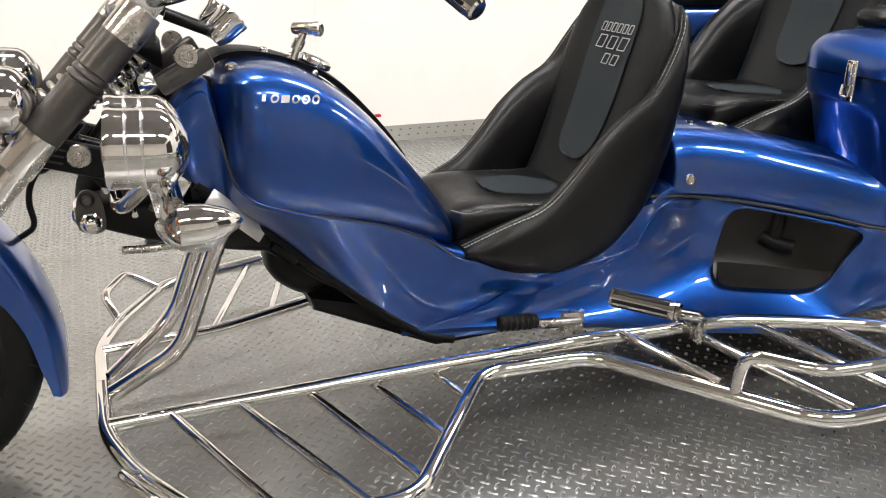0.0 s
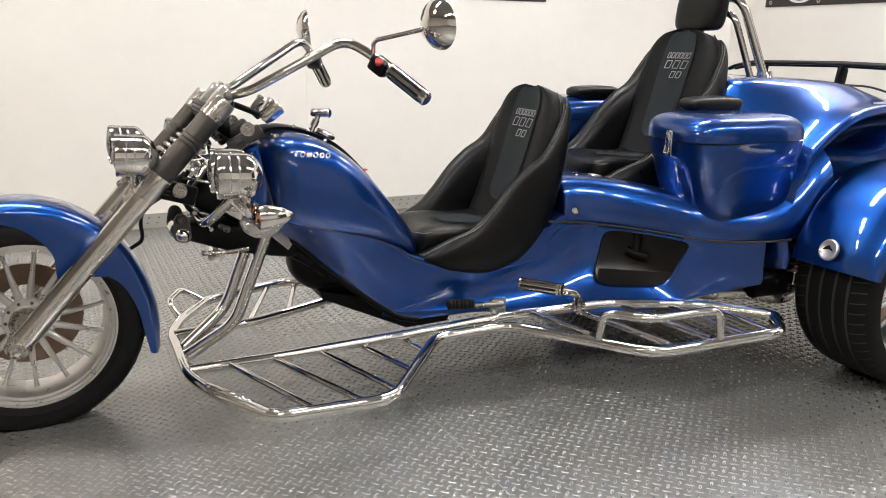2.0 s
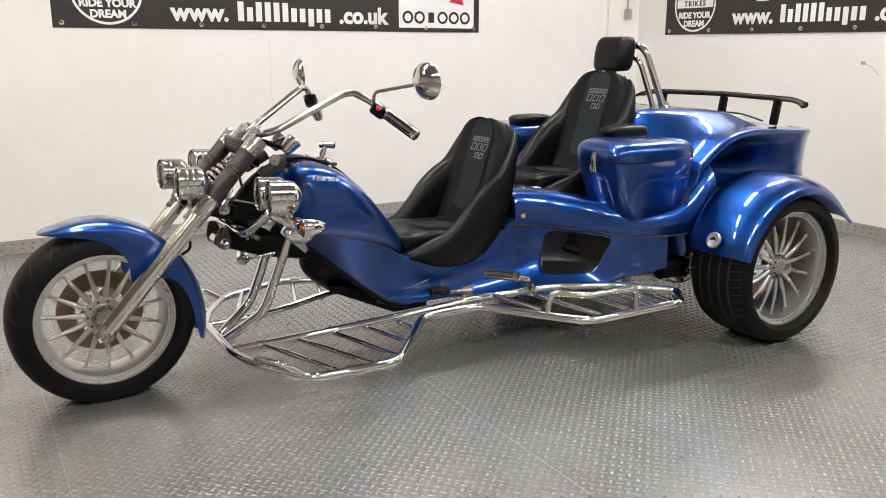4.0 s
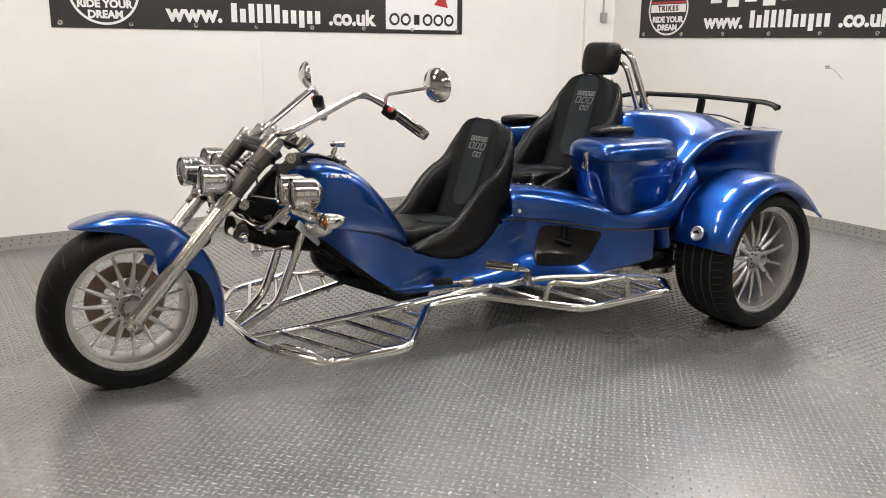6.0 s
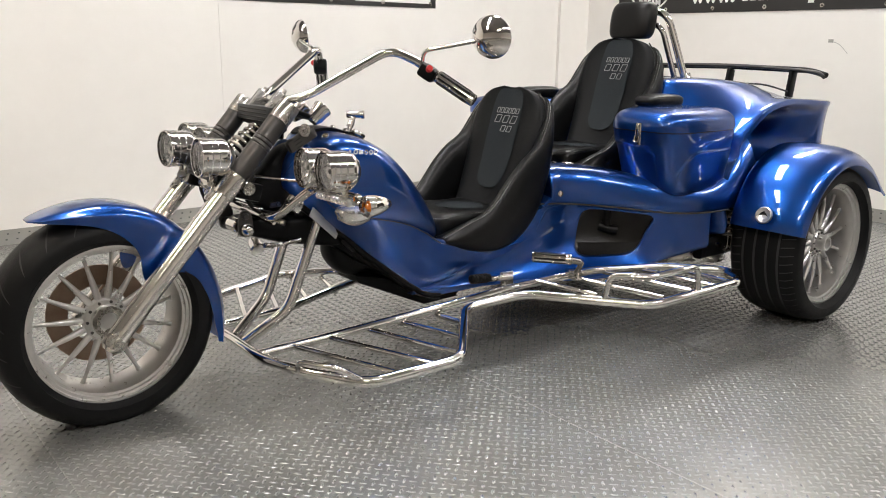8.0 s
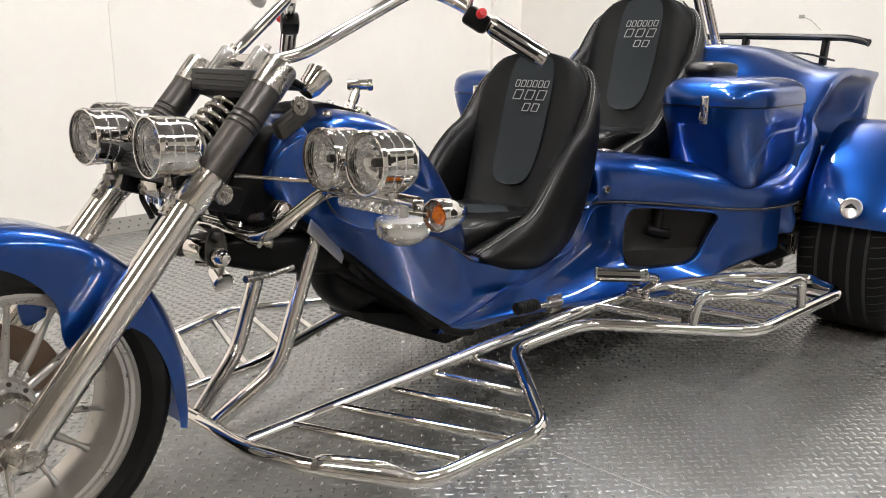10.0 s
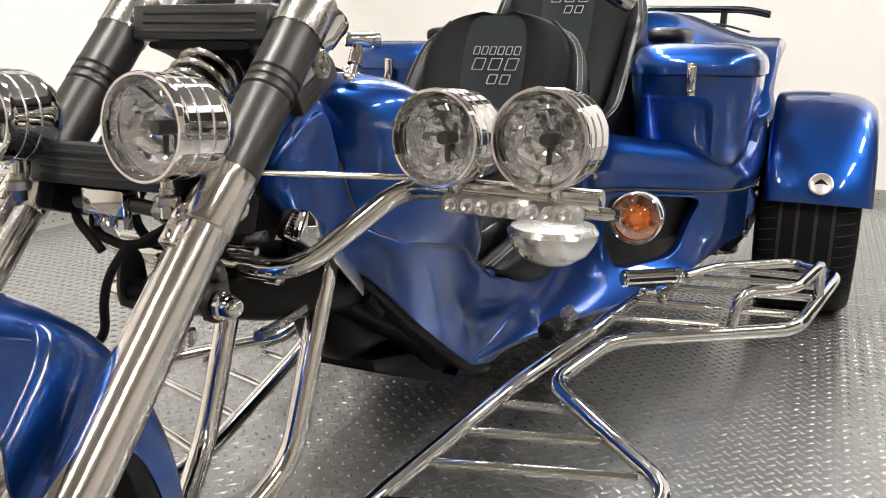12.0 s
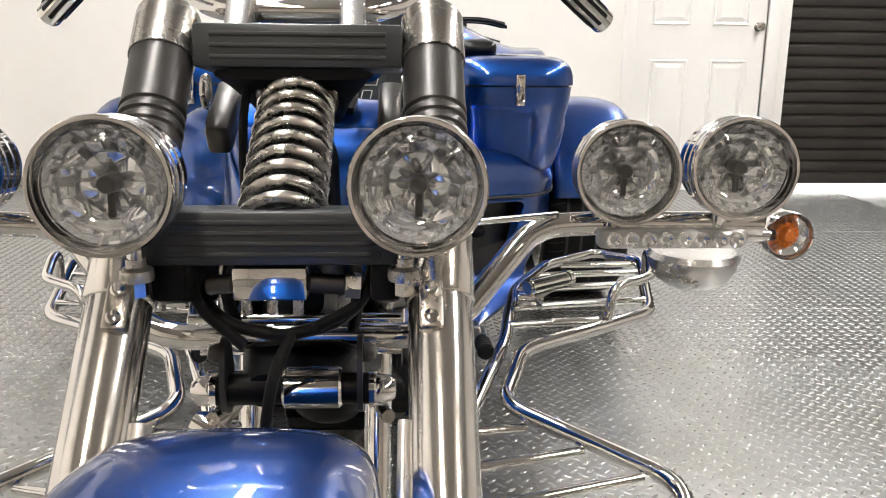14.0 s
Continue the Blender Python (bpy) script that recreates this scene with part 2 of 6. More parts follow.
def letters(text, size, material, m, parent, name="lettering", depth=0.001, label="", spacing=1.0, align="CENTER", shear=0.0, bold=0.0):
    cu = bpy.data.curves.new(name, "FONT")
    cu.body, cu.size, cu.extrude, cu.align_x, cu.space_character, cu.shear, cu.offset = text, size, depth, align, spacing, shear, bold
    cu.resolution_u = 3
    tmp = bpy.data.objects.new(name, cu)
    scene.collection.objects.link(tmp)
    me = bpy.data.meshes.new_from_object(tmp.evaluated_get(bpy.context.evaluated_depsgraph_get()))
    scene.collection.objects.unlink(tmp)
    bpy.data.objects.remove(tmp)
    me.materials.clear()
    me.materials.append(material)
    ob = new(name, me)
    ob.parent = parent
    ob.matrix_basis = m
    if label:
        ob["label"] = label
    return ob


# ---- the room ----
NORTH, EAST, SOUTH, WEST, HIGH = 2.53, 4.89, -6.5, -5.5, 3.3


def slab(name, lo, hi, material, label, category, kind="structure"):
    size = [b - a for a, b in zip(lo, hi)]
    mid = [(a + b) / 2 for a, b in zip(lo, hi)]
    return tagged(finish(name, box(size, mid), material, smooth=False), label, category, kind=kind)


floor = slab("floor", (WEST, SOUTH, -0.12), (EAST, NORTH, 0.0), PLATE, "grey painted steel tread-plate floor with worn shine", "floor")
# ceiling, west and south sides are unseen, added and toned to shape reflections
slab("ceiling", (WEST, SOUTH, HIGH), (EAST, NORTH, HIGH + 0.1), CEILING, "unseen dark ceiling, toned by its reflection in the chrome", "ceiling")
wall_north = slab("wall_north", (WEST, NORTH, -0.12), (EAST + 0.2, NORTH + 0.2, HIGH + 0.1), WHITE_PAINT, "white painted showroom wall with faint scuffs", "wall")
slab("wall_west", (WEST - 0.2, SOUTH, -0.12), (WEST, NORTH + 0.2, HIGH + 0.1), BROWN_WALL, "unseen brown-grey wall, toned for the reflections in chrome and lamps", "wall")
slab("wall_south", (WEST - 0.2, SOUTH - 0.2, -0.12), (EAST + 0.2, SOUTH, HIGH + 0.1), BACK_WALL, "unseen pale wall, toned to lighten the chrome's reflections", "wall")

# east wall: pieces round the door and the shutter
DOOR_A, DOOR_B, SHUT_A, SHUT_B = -1.59, -2.43, -2.56, -5.6
bm = bmesh.new()
for lo, hi in (((EAST, DOOR_A, -0.12), (EAST + 0.2, NORTH, HIGH + 0.1)), ((EAST, DOOR_B, 2.04), (EAST + 0.2, DOOR_A, HIGH + 0.1)),
               ((EAST, SHUT_A, -0.12), (EAST + 0.2, DOOR_B, HIGH + 0.1)), ((EAST, SHUT_B, 2.6), (EAST + 0.2, SHUT_A, HIGH + 0.1)),
               ((EAST, SOUTH, -0.12), (EAST + 0.2, SHUT_B, HIGH + 0.1))):
    box([b - a for a, b in zip(lo, hi)], [(a + b) / 2 for a, b in zip(lo, hi)], bm=bm)
wall_east = tagged(finish("wall_east", bm, WHITE_PAINT, smooth=False), "white painted wall with a door and a shutter", "wall", kind="structure")

# skirting of folded tread plate, with its two rows of studs
SKIRT_H = 0.085


def skirting(name, lo, hi):
    ob = slab(name, lo, hi, SKIRT, "grey tread-plate skirting folded up the wall foot", "skirting")
    return ob


skirting("baseboard", (WEST, NORTH - 0.006, 0.0), (EAST - 0.006, NORTH, SKIRT_H))
skirting("baseboard", (EAST - 0.006, DOOR_A + 0.1, 0.0), (EAST, NORTH, SKIRT_H))
bm = bmesh.new()
for k in range(150):
    for row in (0.03, 0.062):
        x = WEST + 2.5 + 0.055 * k + (0.0 if row < 0.05 else 0.01)
        if x < EAST - 0.05:
            box((0.010, 0.004, 0.007), (x, NORTH - 0.007, row), bm=bm)
for k in range(66):
    for row in (0.03, 0.062):
        box((0.004, 0.010, 0.007), (EAST - 0.007, NORTH - 0.05 - 0.055 * k - 0.01, row), bm=bm)
tagged(finish("skirting_studs", bm, STUD, smooth=False), "rows of small raised studs on the skirting", "skirting", kind="stuff")

# joint between two wall boards
tagged(finish("trim", box((0.010, 0.004, 1.75), (1.565, NORTH - 0.002, SKIRT_H + 0.875)), WHITE_PAINT, smooth=False), "thin vertical joint strip on the white wall", "trim", kind="structure")
# boxed-in service duct in the corner
tagged(finish("corner_duct", box((0.34, 0.03, HIGH - SKIRT_H), (EAST - 0.17, NORTH - 0.015, SKIRT_H + (HIGH - SKIRT_H) / 2)), WHITE_PAINT, smooth=False), "white boxed-in duct in the room corner", "duct", kind="structure")

# door with six raised panels
door = thing("door_1", "white six-panel door, shut, with a steel knob", "door", kind="structure")
dw = DOOR_A - DOOR_B
part("leaf", box((0.04, dw - 0.003, 2.02), (EAST + 0.035, (DOOR_A + DOOR_B) / 2, 1.015)), DOOR_WHITE, door, smooth=False)
for z0, z1 in ((0.17, 0.84), (1.05, 1.52), (1.66, 1.90)):
    for c in (-0.19, 0.19):
        w = 0.24
        yc = (DOOR_A + DOOR_B) / 2 + c
        bm = bmesh.new()
        ring = [[(EAST + 0.0145, yc + sy * (w / 2 - i), z) for sy, z in ((-1, z0 + i), (1, z0 + i), (1, z1 - i), (-1, z1 - i))] for i in (0.0, 0.008, 0.022, 0.050)]
        dep = (0.0, -0.012, -0.0005, -0.009)
        vs = [[bm.verts.new((p[0] + d, p[1], p[2])) for p in r] for r, d in zip(ring, dep)]
        for a, b in zip(vs, vs[1:]):
            for q in range(4):
                bm.faces.new((a[q], a[(q + 1) % 4], b[(q + 1) % 4], b[q]))
        bm.faces.new(vs[-1])
        part("panel", bm, DOOR_WHITE, door, smooth=False)
knob = part("knob", revolve([(0, 0), (0.026, 0), (0.027, 0.006), (0.011, 0.010), (0.011, 0.032), (0.024, 0.040), (0.028, 0.055), (0.020, 0.068), (0, 0.070)], 24, Matrix.Translation((EAST + 0.014, -2.375, 1.045)) @ frame_of((-1, 0, 0))), STEEL, door, "worn steel knob")
frame_bm = bmesh.new()
for lo, hi in (((EAST - 0.02, DOOR_A, 0), (EAST + 0.06, DOOR_A + 0.075, 2.11)), ((EAST - 0.02, DOOR_B - 0.09, 0), (EAST + 0.06, DOOR_B, 2.11)), ((EAST - 0.02, DOOR_B, 2.035), (EAST + 0.06, DOOR_A, 2.11))):
    box([b - a for a, b in zip(lo, hi)], [(a + b) / 2 for a, b in zip(lo, hi)], bevel=0.006, bm=frame_bm)
tagged(finish("door_frame", frame_bm, DOOR_WHITE), "white gloss door frame", "door frame", kind="structure")

# roller shutter, a little open at the foot
shutter = thing("roller_shutter", "dark brown steel roller shutter, almost closed", "shutter", kind="structure")
for k in range(34):
    z0 = 0.045 + 0.075 * k
    prof = [(0.0, 0.0), (-0.012, 0.012), (-0.016, 0.036), (-0.012, 0.060), (0.0, 0.072), (0.004, 0.075)]
    rows = [[(EAST + 0.05 + px, y, z0 + pz) for px, pz in prof] for y in (SHUT_A - 0.005, SHUT_B + 0.005)]
    bm = grid_mesh(rows)
    part("slat", bm, SHUTTER, shutter, angle=25)
part("guide", box((0.06, 0.04, 2.6), (EAST + 0.04, SHUT_A - 0.004, 1.3)), DOOR_WHITE, shutter, smooth=False)
slab("backdrop", (EAST + 0.35, SHUT_B - 0.3, -0.12), (EAST + 0.4, SHUT_A + 0.3, 0.5), DAY_GLOW, "bright daylight outside the shutter", "backdrop")
slab("ground", (EAST, SHUT_B - 0.3, -0.12), (EAST + 0.35, SHUT_A + 0.3, -0.002), PLATE, "pale concrete strip outside the shutter", "ground")

# floor plate joints
for x in (-1.48, -0.2, 1.085, 2.37, 3.65):
    slab("floor_joint", (x - 0.0014, -4.0, -0.01), (x + 0.0014, NORTH - 0.01, 0.0008), SEAM, "thin dark joint between floor plates", "joint")

# raised lozenges of the tread plate
def lozenges():
    pitch, length, width, high = 0.0258, 0.0275, 0.0078, 0.0025
    shape = [(-0.5, 0, 0), (-0.25, -0.5, 0), (0.25, -0.5, 0), (0.5, 0, 0), (0.25, 0.5, 0), (-0.25, 0.5, 0), (-0.22, 0, 1), (0.22, 0, 1)]
    tri = [(0, 1, 6), (1, 2, 7), (1, 7, 6), (2, 3, 7), (3, 4, 7), (4, 5, 6), (4, 6, 7), (5, 0, 6)]
    base = np.array(shape) * (length, width, high)
    rot = {}
    for o, ang in ((0, radians(-45)), (1, radians(45))):
        c, s = math.cos(ang), math.sin(ang)
        rot[o] = np.stack([base[:, 0] * c - base[:, 1] * s, base[:, 0] * s + base[:, 1] * c, base[:, 2]], 1)
    verts, faces = [], []
    r = math.sqrt(0.5)
    n = 0
    for i in range(-240, 240):
        for j in range(-240, 240):
            x, y = 1.6 + pitch * (i + j) * r, -0.6 + pitch * (i - j) * r
            if not (-1.3 < x < 4.86 and -3.0 < y < 2.5):
                continue
            verts.append(rot[i % 2 if j % 2 == 0 else (i + 1) % 2] + (x, y, 0.0))
            faces.append(np.array(tri) + 8 * n)
            n += 1
    me = bpy.data.meshes.new("tread_lozenges")
    me.from_pydata(np.concatenate(verts).tolist(), [], np.concatenate(faces).tolist())
    me.materials.append(STUD)
    me.polygons.foreach_set("use_smooth", [True] * len(me.polygons))
    return tagged(new("tread_lozenges", me), "raised lozenges of the grey tread plate, paler and glossier to help their glints", "tread plate", kind="stuff")


lozenges()

# dark scraps and marks on the floor
SPOTS = [(1.09, -0.70), (1.12, -1.07), (0.77, -1.28), (1.12, -1.36), (2.2, -1.5), (-0.05, -0.61), (-0.16, -0.72), (0.72, 0.2), (0.86, 0.42), (1.02, 0.3), (0.93, 0.05), (0.62, -0.36), (0.8, -0.42), (1.5, -1.4), (1.9, -1.1), (3.1, -1.0), (3.4, -0.4), (-0.45, -0.2), (-0.3, -0.05), (1.6, 1.2)]
bm = bmesh.new()
for x, y in SPOTS:
    a, s = random.uniform(0, 3), random.uniform(0.003, 0.007)
    box((s * 1.6, s, 0.003), (x, y, 0.002), bevel=0.001, seg=1, m=Matrix.Rotation(a, 4, "Z"), bm=bm)
tagged(finish("floor_scraps", bm, SPOT), "small dark scraps and rubber marks on the floor", "debris", kind="stuff")

# scuffs on the walls
bm = bmesh.new()
tube([(EAST - 0.001, 0.36, 1.15), (EAST - 0.001, 0.30, 1.13), (EAST - 0.001, 0.24, 1.07)], 0.002, 0.03, 6, bm=bm)
box((0.003, 0.035, 0.022), (EAST - 0.001, 0.36, 1.15), bevel=0.001, bm=bm)
tagged(finish("wall_scuff", bm, SKIRT), "shallow scuff in the wall paint", "scuff", kind="structure")

# socket box with its cable up the wall
sock = thing("cable_switch", "small grey surface switch box with a cable conduit", "switch")
part("housing", box((0.055, 0.04, 0.085), (4.745, NORTH - 0.05, 1.525), bevel=0.006), SKIRT, sock)
part("conduit", rod((4.745, NORTH - 0.042, 1.565), (4.745, NORTH - 0.042, HIGH), 0.008), SKIRT, sock)


# ---- banners ----
def on_north(x, z, d=0.0):
    return Matrix(((1, 0, 0, x), (0, 0, -1, NORTH - 0.007 - d), (0, 1, 0, z), (0, 0, 0, 1)))


def on_east(y, z, d=0.0):
    return Matrix(((0, 0, -1, EAST - 0.007 - d), (-1, 0, 0, y), (0, 1, 0, z), (0, 0, 0, 1)))


def ring(r0, r1, seg=64, arc=None):
    bm = bmesh.new()
    a0, a1 = arc or (0, 2 * math.pi)
    pts = [(a0 + (a1 - a0) * k / seg) for k in range(seg + 1)]
    rows = [[(r * math.cos(a), r * math.sin(a), 0) for a in pts] for r in (r0, r1)]
    return grid_mesh(rows)


def sheet(w, h, m, cx=0.0, cy=0.0):
    bm = bmesh.new()
    bm.faces.new([bm.verts.new((cx + sx * w / 2, cy + sy * h / 2, 0)) for sx, sy in ((-1, -1), (1, -1), (1, 1), (-1, 1))])
    bmesh.ops.transform(bm, matrix=m, verts=bm.verts)
    return bm


def plain_bars(width, height, count, place, parent, seed):
    """Print that is not lettered: upright bars of its size."""
    rnd = random.Random(seed)
    step = width / count
    for k in range(count):
        h = height * rnd.choice((0.72, 0.72, 1.0))
        drop = height * 0.22 if h < height and rnd.random() < 0.3 else 0.0
        bm = sheet(step * 0.66, h + drop, Matrix.Identity(4), step * (k + 0.5), (h - drop) / 2)
        bmesh.ops.transform(bm, matrix=place, verts=bm.verts)
        part("print_bar", bm, VINYL_WHITE, parent, smooth=False)


def banner(name, place, wide, high, badge, web_x, web_w, web_z, logo, label):
    """place(u, v, d): along the banner and up from its lower left corner."""
    b = thing(name, label, "banner")
    bm = box((wide, high, 0.004), (0, 0, 0))
    bmesh.ops.transform(bm, matrix=place(wide / 2, high / 2, -0.003), verts=bm.verts)
    part("sheet", bm, VINYL, b, smooth=False)
    bx, bz, br = badge
    bm = ring(br * 0.93, br)
    bmesh.ops.transform(bm, matrix=place(bx, bz, 0.001), verts=bm.verts)
    part("badge_ring", bm, VINYL_WHITE, b, smooth=False)
    letters("RIDE YOUR", br * 0.30, VINYL_WHITE, place(bx, bz - br * 0.50, 0.001), b, bold=0.003)
    letters("DREAM", br * 0.30, VINYL_WHITE, place(bx, bz - br * 0.80, 0.001), b, bold=0.003)
    part("badge_band", sheet(br * 1.75, br * 0.30, place(bx, bz + br * 0.02, 0.001)), VINYL_WHITE, b, smooth=False)
    letters("TRIKES", br * 0.27, VINYL, place(bx, bz - br * 0.07, 0.002), b, spacing=1.3, bold=0.002)
    part("badge_stripe", sheet(br * 1.7, br * 0.07, place(bx, bz + br * 0.24, 0.001)), VINYL_RED, b, smooth=False)
    size = 0.155
    letters("www.", size, VINYL_WHITE, place(web_x, web_z, 0.001), b, align="LEFT", bold=0.006)
    letters(".co.uk", size, VINYL_WHITE, place(web_x + web_w, web_z, 0.001), b, align="RIGHT", bold=0.006)
    plain_bars(web_w - 0.41 - 0.44, 0.125, 11, place(web_x + 0.42, web_z, 0.001), b, 5)
    plain_bars(web_w * 0.95, 0.15, 9, place(web_x + 0.02, web_z + 0.19, 0.001), b, 8)
    if logo:
        lx, lz, lw, lh = logo
        part("logo_field", sheet(lw, lh, place(lx + lw / 2, lz + lh / 2, 0.001)), VINYL_WHITE, b, smooth=False)
        for k in range(6):
            own = ring(0.028, 0.046, 20) if k != 2 else sheet(0.05, 0.075, Matrix.Identity(4))
            bmesh.ops.translate(own, verts=own.verts, vec=(lx + 0.075 + 0.099 * k, lz + 0.075, 0))
            bmesh.ops.transform(own, matrix=place(0, 0, 0.002), verts=own.verts)
            part("logo_shape", own, VINYL, b, smooth=False)
        bm = bmesh.new()
        bm.faces.new([bm.verts.new(p) for p in ((lx + lw * 0.66, lz + 0.19, 0), (lx + lw * 0.86, lz + 0.17, 0), (lx + lw * 0.80, lz + 0.3, 0))])
        bmesh.ops.transform(bm, matrix=place(0, 0, 0.002), verts=bm.verts)
        part("logo_flash", bm, VINYL_RED, b, smooth=False)
    for k in range(int(wide / 0.42) + 1):
        u = 0.05 + (wide - 0.1) * k / int(wide / 0.42)
        bm = revolve([(0.006, 0.0), (0.006, 0.002), (0.014, 0.003), (0.016, 0.0)], 12, place(u, 0.03, 0.0))
        part("eyelet", bm, STEEL, b)
    return b


banner("banner", lambda u, v, d: on_north(0.22 + u, 1.355 + v, d), 3.03, 0.75, (0.32, 0.235, 0.215), 0.70, 1.53, 0.055, (2.33, 0.03, 0.65, 0.34), "black vinyl banner with white print on the white wall")
banner("banner", lambda u, v, d: on_east(2.17 - u, 1.35 + v, d), 3.03, 0.75, (0.31, 0.235, 0.215), 0.70, 1.53, 0.075, None, "black vinyl banner with a round white badge and print")


# ---- ceiling lights ----
def ceiling_light(tube, label):
    c = thing("ceiling_light", label, "ceiling light", "ceiling lights")
    part("frame", box((1.24, 0.25, 0.05), (0, 0, 0.035), bevel=0.006), DOOR_WHITE, c)
    part("diffuser", box((1.18, 0.20, 0.03), (0, 0, 0.0), bevel=0.01), tube, c)
    return c


white_light = ceiling_light(TUBE_GLOW, "long white fluorescent ceiling light, switched on")
# west pair: warm tint added only to give the floor there its brownish cast
warm_light = ceiling_light(WARM_GLOW, "long ceiling light tinted warm to colour the floor's west side, switched on")
white_light.matrix_basis = pose(0.15, -2.8, HIGH - 0.06)
warm_light.matrix_basis = pose(-1.9, -2.8, HIGH - 0.06)
copy_thing(warm_light, pose(-1.9, 0.5, HIGH - 0.06))
for ix in range(3):
    for iy in range(2):
        if ix or iy:
            copy_thing(white_light, pose(0.15 + 2.05 * ix, -2.8 + 3.3 * iy, HIGH - 0.06))


# ---- the trike ----
trike = thing("trike", "metallic blue three-wheeled motorcycle with chrome forks and footboards", "trike")


# wheels
def wheel(name, at, rad, half, rim_r, spokes, dish, discs, spoke_r, label):
    """Turned about the y axis; outer side towards -y."""
    turn = Matrix.Translation(at) @ Matrix.Rotation(radians(90), 4, "X")
    lip = half * 0.80
    prof = [(rim_r - 0.040, -lip + 0.03), (rim_r - 0.020, -lip + 0.012), (rim_r - 0.014, -lip), (rim_r, -lip), (rim_r, -lip + 0.012), (rim_r - 0.022, -lip + 0.03),
            (rim_r - 0.03, 0.0), (rim_r - 0.022, lip - 0.03), (rim_r, lip - 0.012), (rim_r, lip), (rim_r - 0.011, lip + 0.002), (rim_r - 0.0125, lip - 0.007), (rim_r - 0.020, lip - 0.009), (rim_r - 0.0215, lip - 0.016), (rim_r - 0.029, lip - 0.018), (rim_r - 0.034, lip - 0.045), (rim_r - 0.040, -lip + 0.03)]
    w = part(name, revolve(prof, 72, turn), ALLOY, trike, label, angle=25)
    tp, n = [], 14
    tp.append((rim_r - 0.006, -lip))
    for k in range(n + 1):
        a = math.pi * (1 - k / n)
        c, s = math.cos(a), math.sin(a)
        tp.append((rim_r + 0.01 + (rad - rim_r - 0.01) * abs(s) ** (0.45 if half > 0.1 else 0.75), half * math.copysign(abs(c) ** (0.55 if half > 0.1 else 0.8), c)))
    tp.append((rim_r - 0.006, lip))
    tyre = part("tyre", revolve(tp, 96, turn), RUBBER, w, "black road tyre with cut grooves")
    hub_y = dish
    hs = 1.0 if half < 0.1 else 0.72
    part("hub", revolve([(0, hub_y - 0.06), (0.035 * hs, hub_y - 0.06), (0.045 * hs, hub_y - 0.03), (0.064 * hs, hub_y - 0.012), (0.066 * hs, hub_y + 0.010), (0.060 * hs, hub_y + 0.016), (0.046 * hs, hub_y + 0.017), (0.044 * hs, hub_y + 0.040), (0.036 * hs, hub_y + 0.052), (0.030 * hs, hub_y + 0.050), (0.026 * hs, hub_y + 0.030), (0, hub_y + 0.030)], 36, turn), ALLOY, w)
    part("hub_ring", revolve([(0.0445 * hs, hub_y + 0.030), (0.047 * hs, hub_y + 0.044), (0.040 * hs, hub_y + 0.055), (0.031 * hs, hub_y + 0.054), (0.030 * hs, hub_y + 0.04)], 36, turn), STEEL if half < 0.1 else ALLOY, w)
    for k in range(10):
        a = 2 * math.pi * k / 10
        bm = rod((0.055 * hs * math.cos(a), 0.055 * hs * math.sin(a), hub_y + 0.012), (0.055 * hs * math.cos(a), 0.055 * hs * math.sin(a), hub_y + 0.021), 0.0045, seg=8)
        bmesh.ops.transform(bm, matrix=turn, verts=bm.verts)
        part("hub_bolt", bm, SATIN, w)
    for k in range(spokes):
        a = 2 * math.pi * (k + 0.3) / spokes
        bm = tube([(0.055, 0, hub_y + 0.002), (rim_r * 0.55, 0, hub_y + 0.006), (rim_r - 0.033, 0, hub_y - 0.004)], 0.0105, 0.05, 12, taper=0.5)
        rod((rim_r - 0.050, 0, hub_y - 0.003), (rim_r - 0.030, 0, hub_y - 0.004), 0.0062, 0.0090, 12, bm=bm)
        bmesh.ops.transform(bm, matrix=turn @ Matrix.Rotation(a, 4, "Z"), verts=bm.verts)
        part("spoke", bm, ALLOY, w)
    for d in discs:
        bm = bmesh.new()
        rows = [[(r * math.cos(2 * math.pi * k / 64), r * math.sin(2 * math.pi * k / 64), d) for k in range(64)] for r in (0.088, 0.150)]
        bm = grid_mesh(rows, True)
        thicken(bm, 0.005)
        for k in range(24):
            a = 2 * math.pi * k / 24
            r = 0.102 + 0.015 * (k % 3)
            revolve([(0.0, d + 0.0032), (0.0045, d + 0.0032), (0.0045, d - 0.0085), (0, d - 0.0085)], 8, Matrix.Translation((r * math.cos(a), r * math.sin(a), 0)), bm)
        bmesh.ops.transform(bm, matrix=turn, verts=bm.verts)
        part("brake_disc", bm, DISC, w, "worn drilled brake disc")
        for k in range(6):
            a = 2 * math.pi * k / 6
            bm = rod((0.062 * math.cos(a), 0.062 * math.sin(a), d - 0.004), (0.062 * math.cos(a), 0.062 * math.sin(a), d + 0.006), 0.007, seg=10)
            bmesh.ops.transform(bm, matrix=turn, verts=bm.verts)
            part("bolt", bm, STEEL, w)
    return w, turn


FW = (0.021, 0.0, 0.306)
front_wheel, fturn = wheel("front_wheel", FW, 0.3205, 0.098, 0.242, 15, 0.0, (-0.066,), 0.006, "silver multi-spoke alloy front wheel")
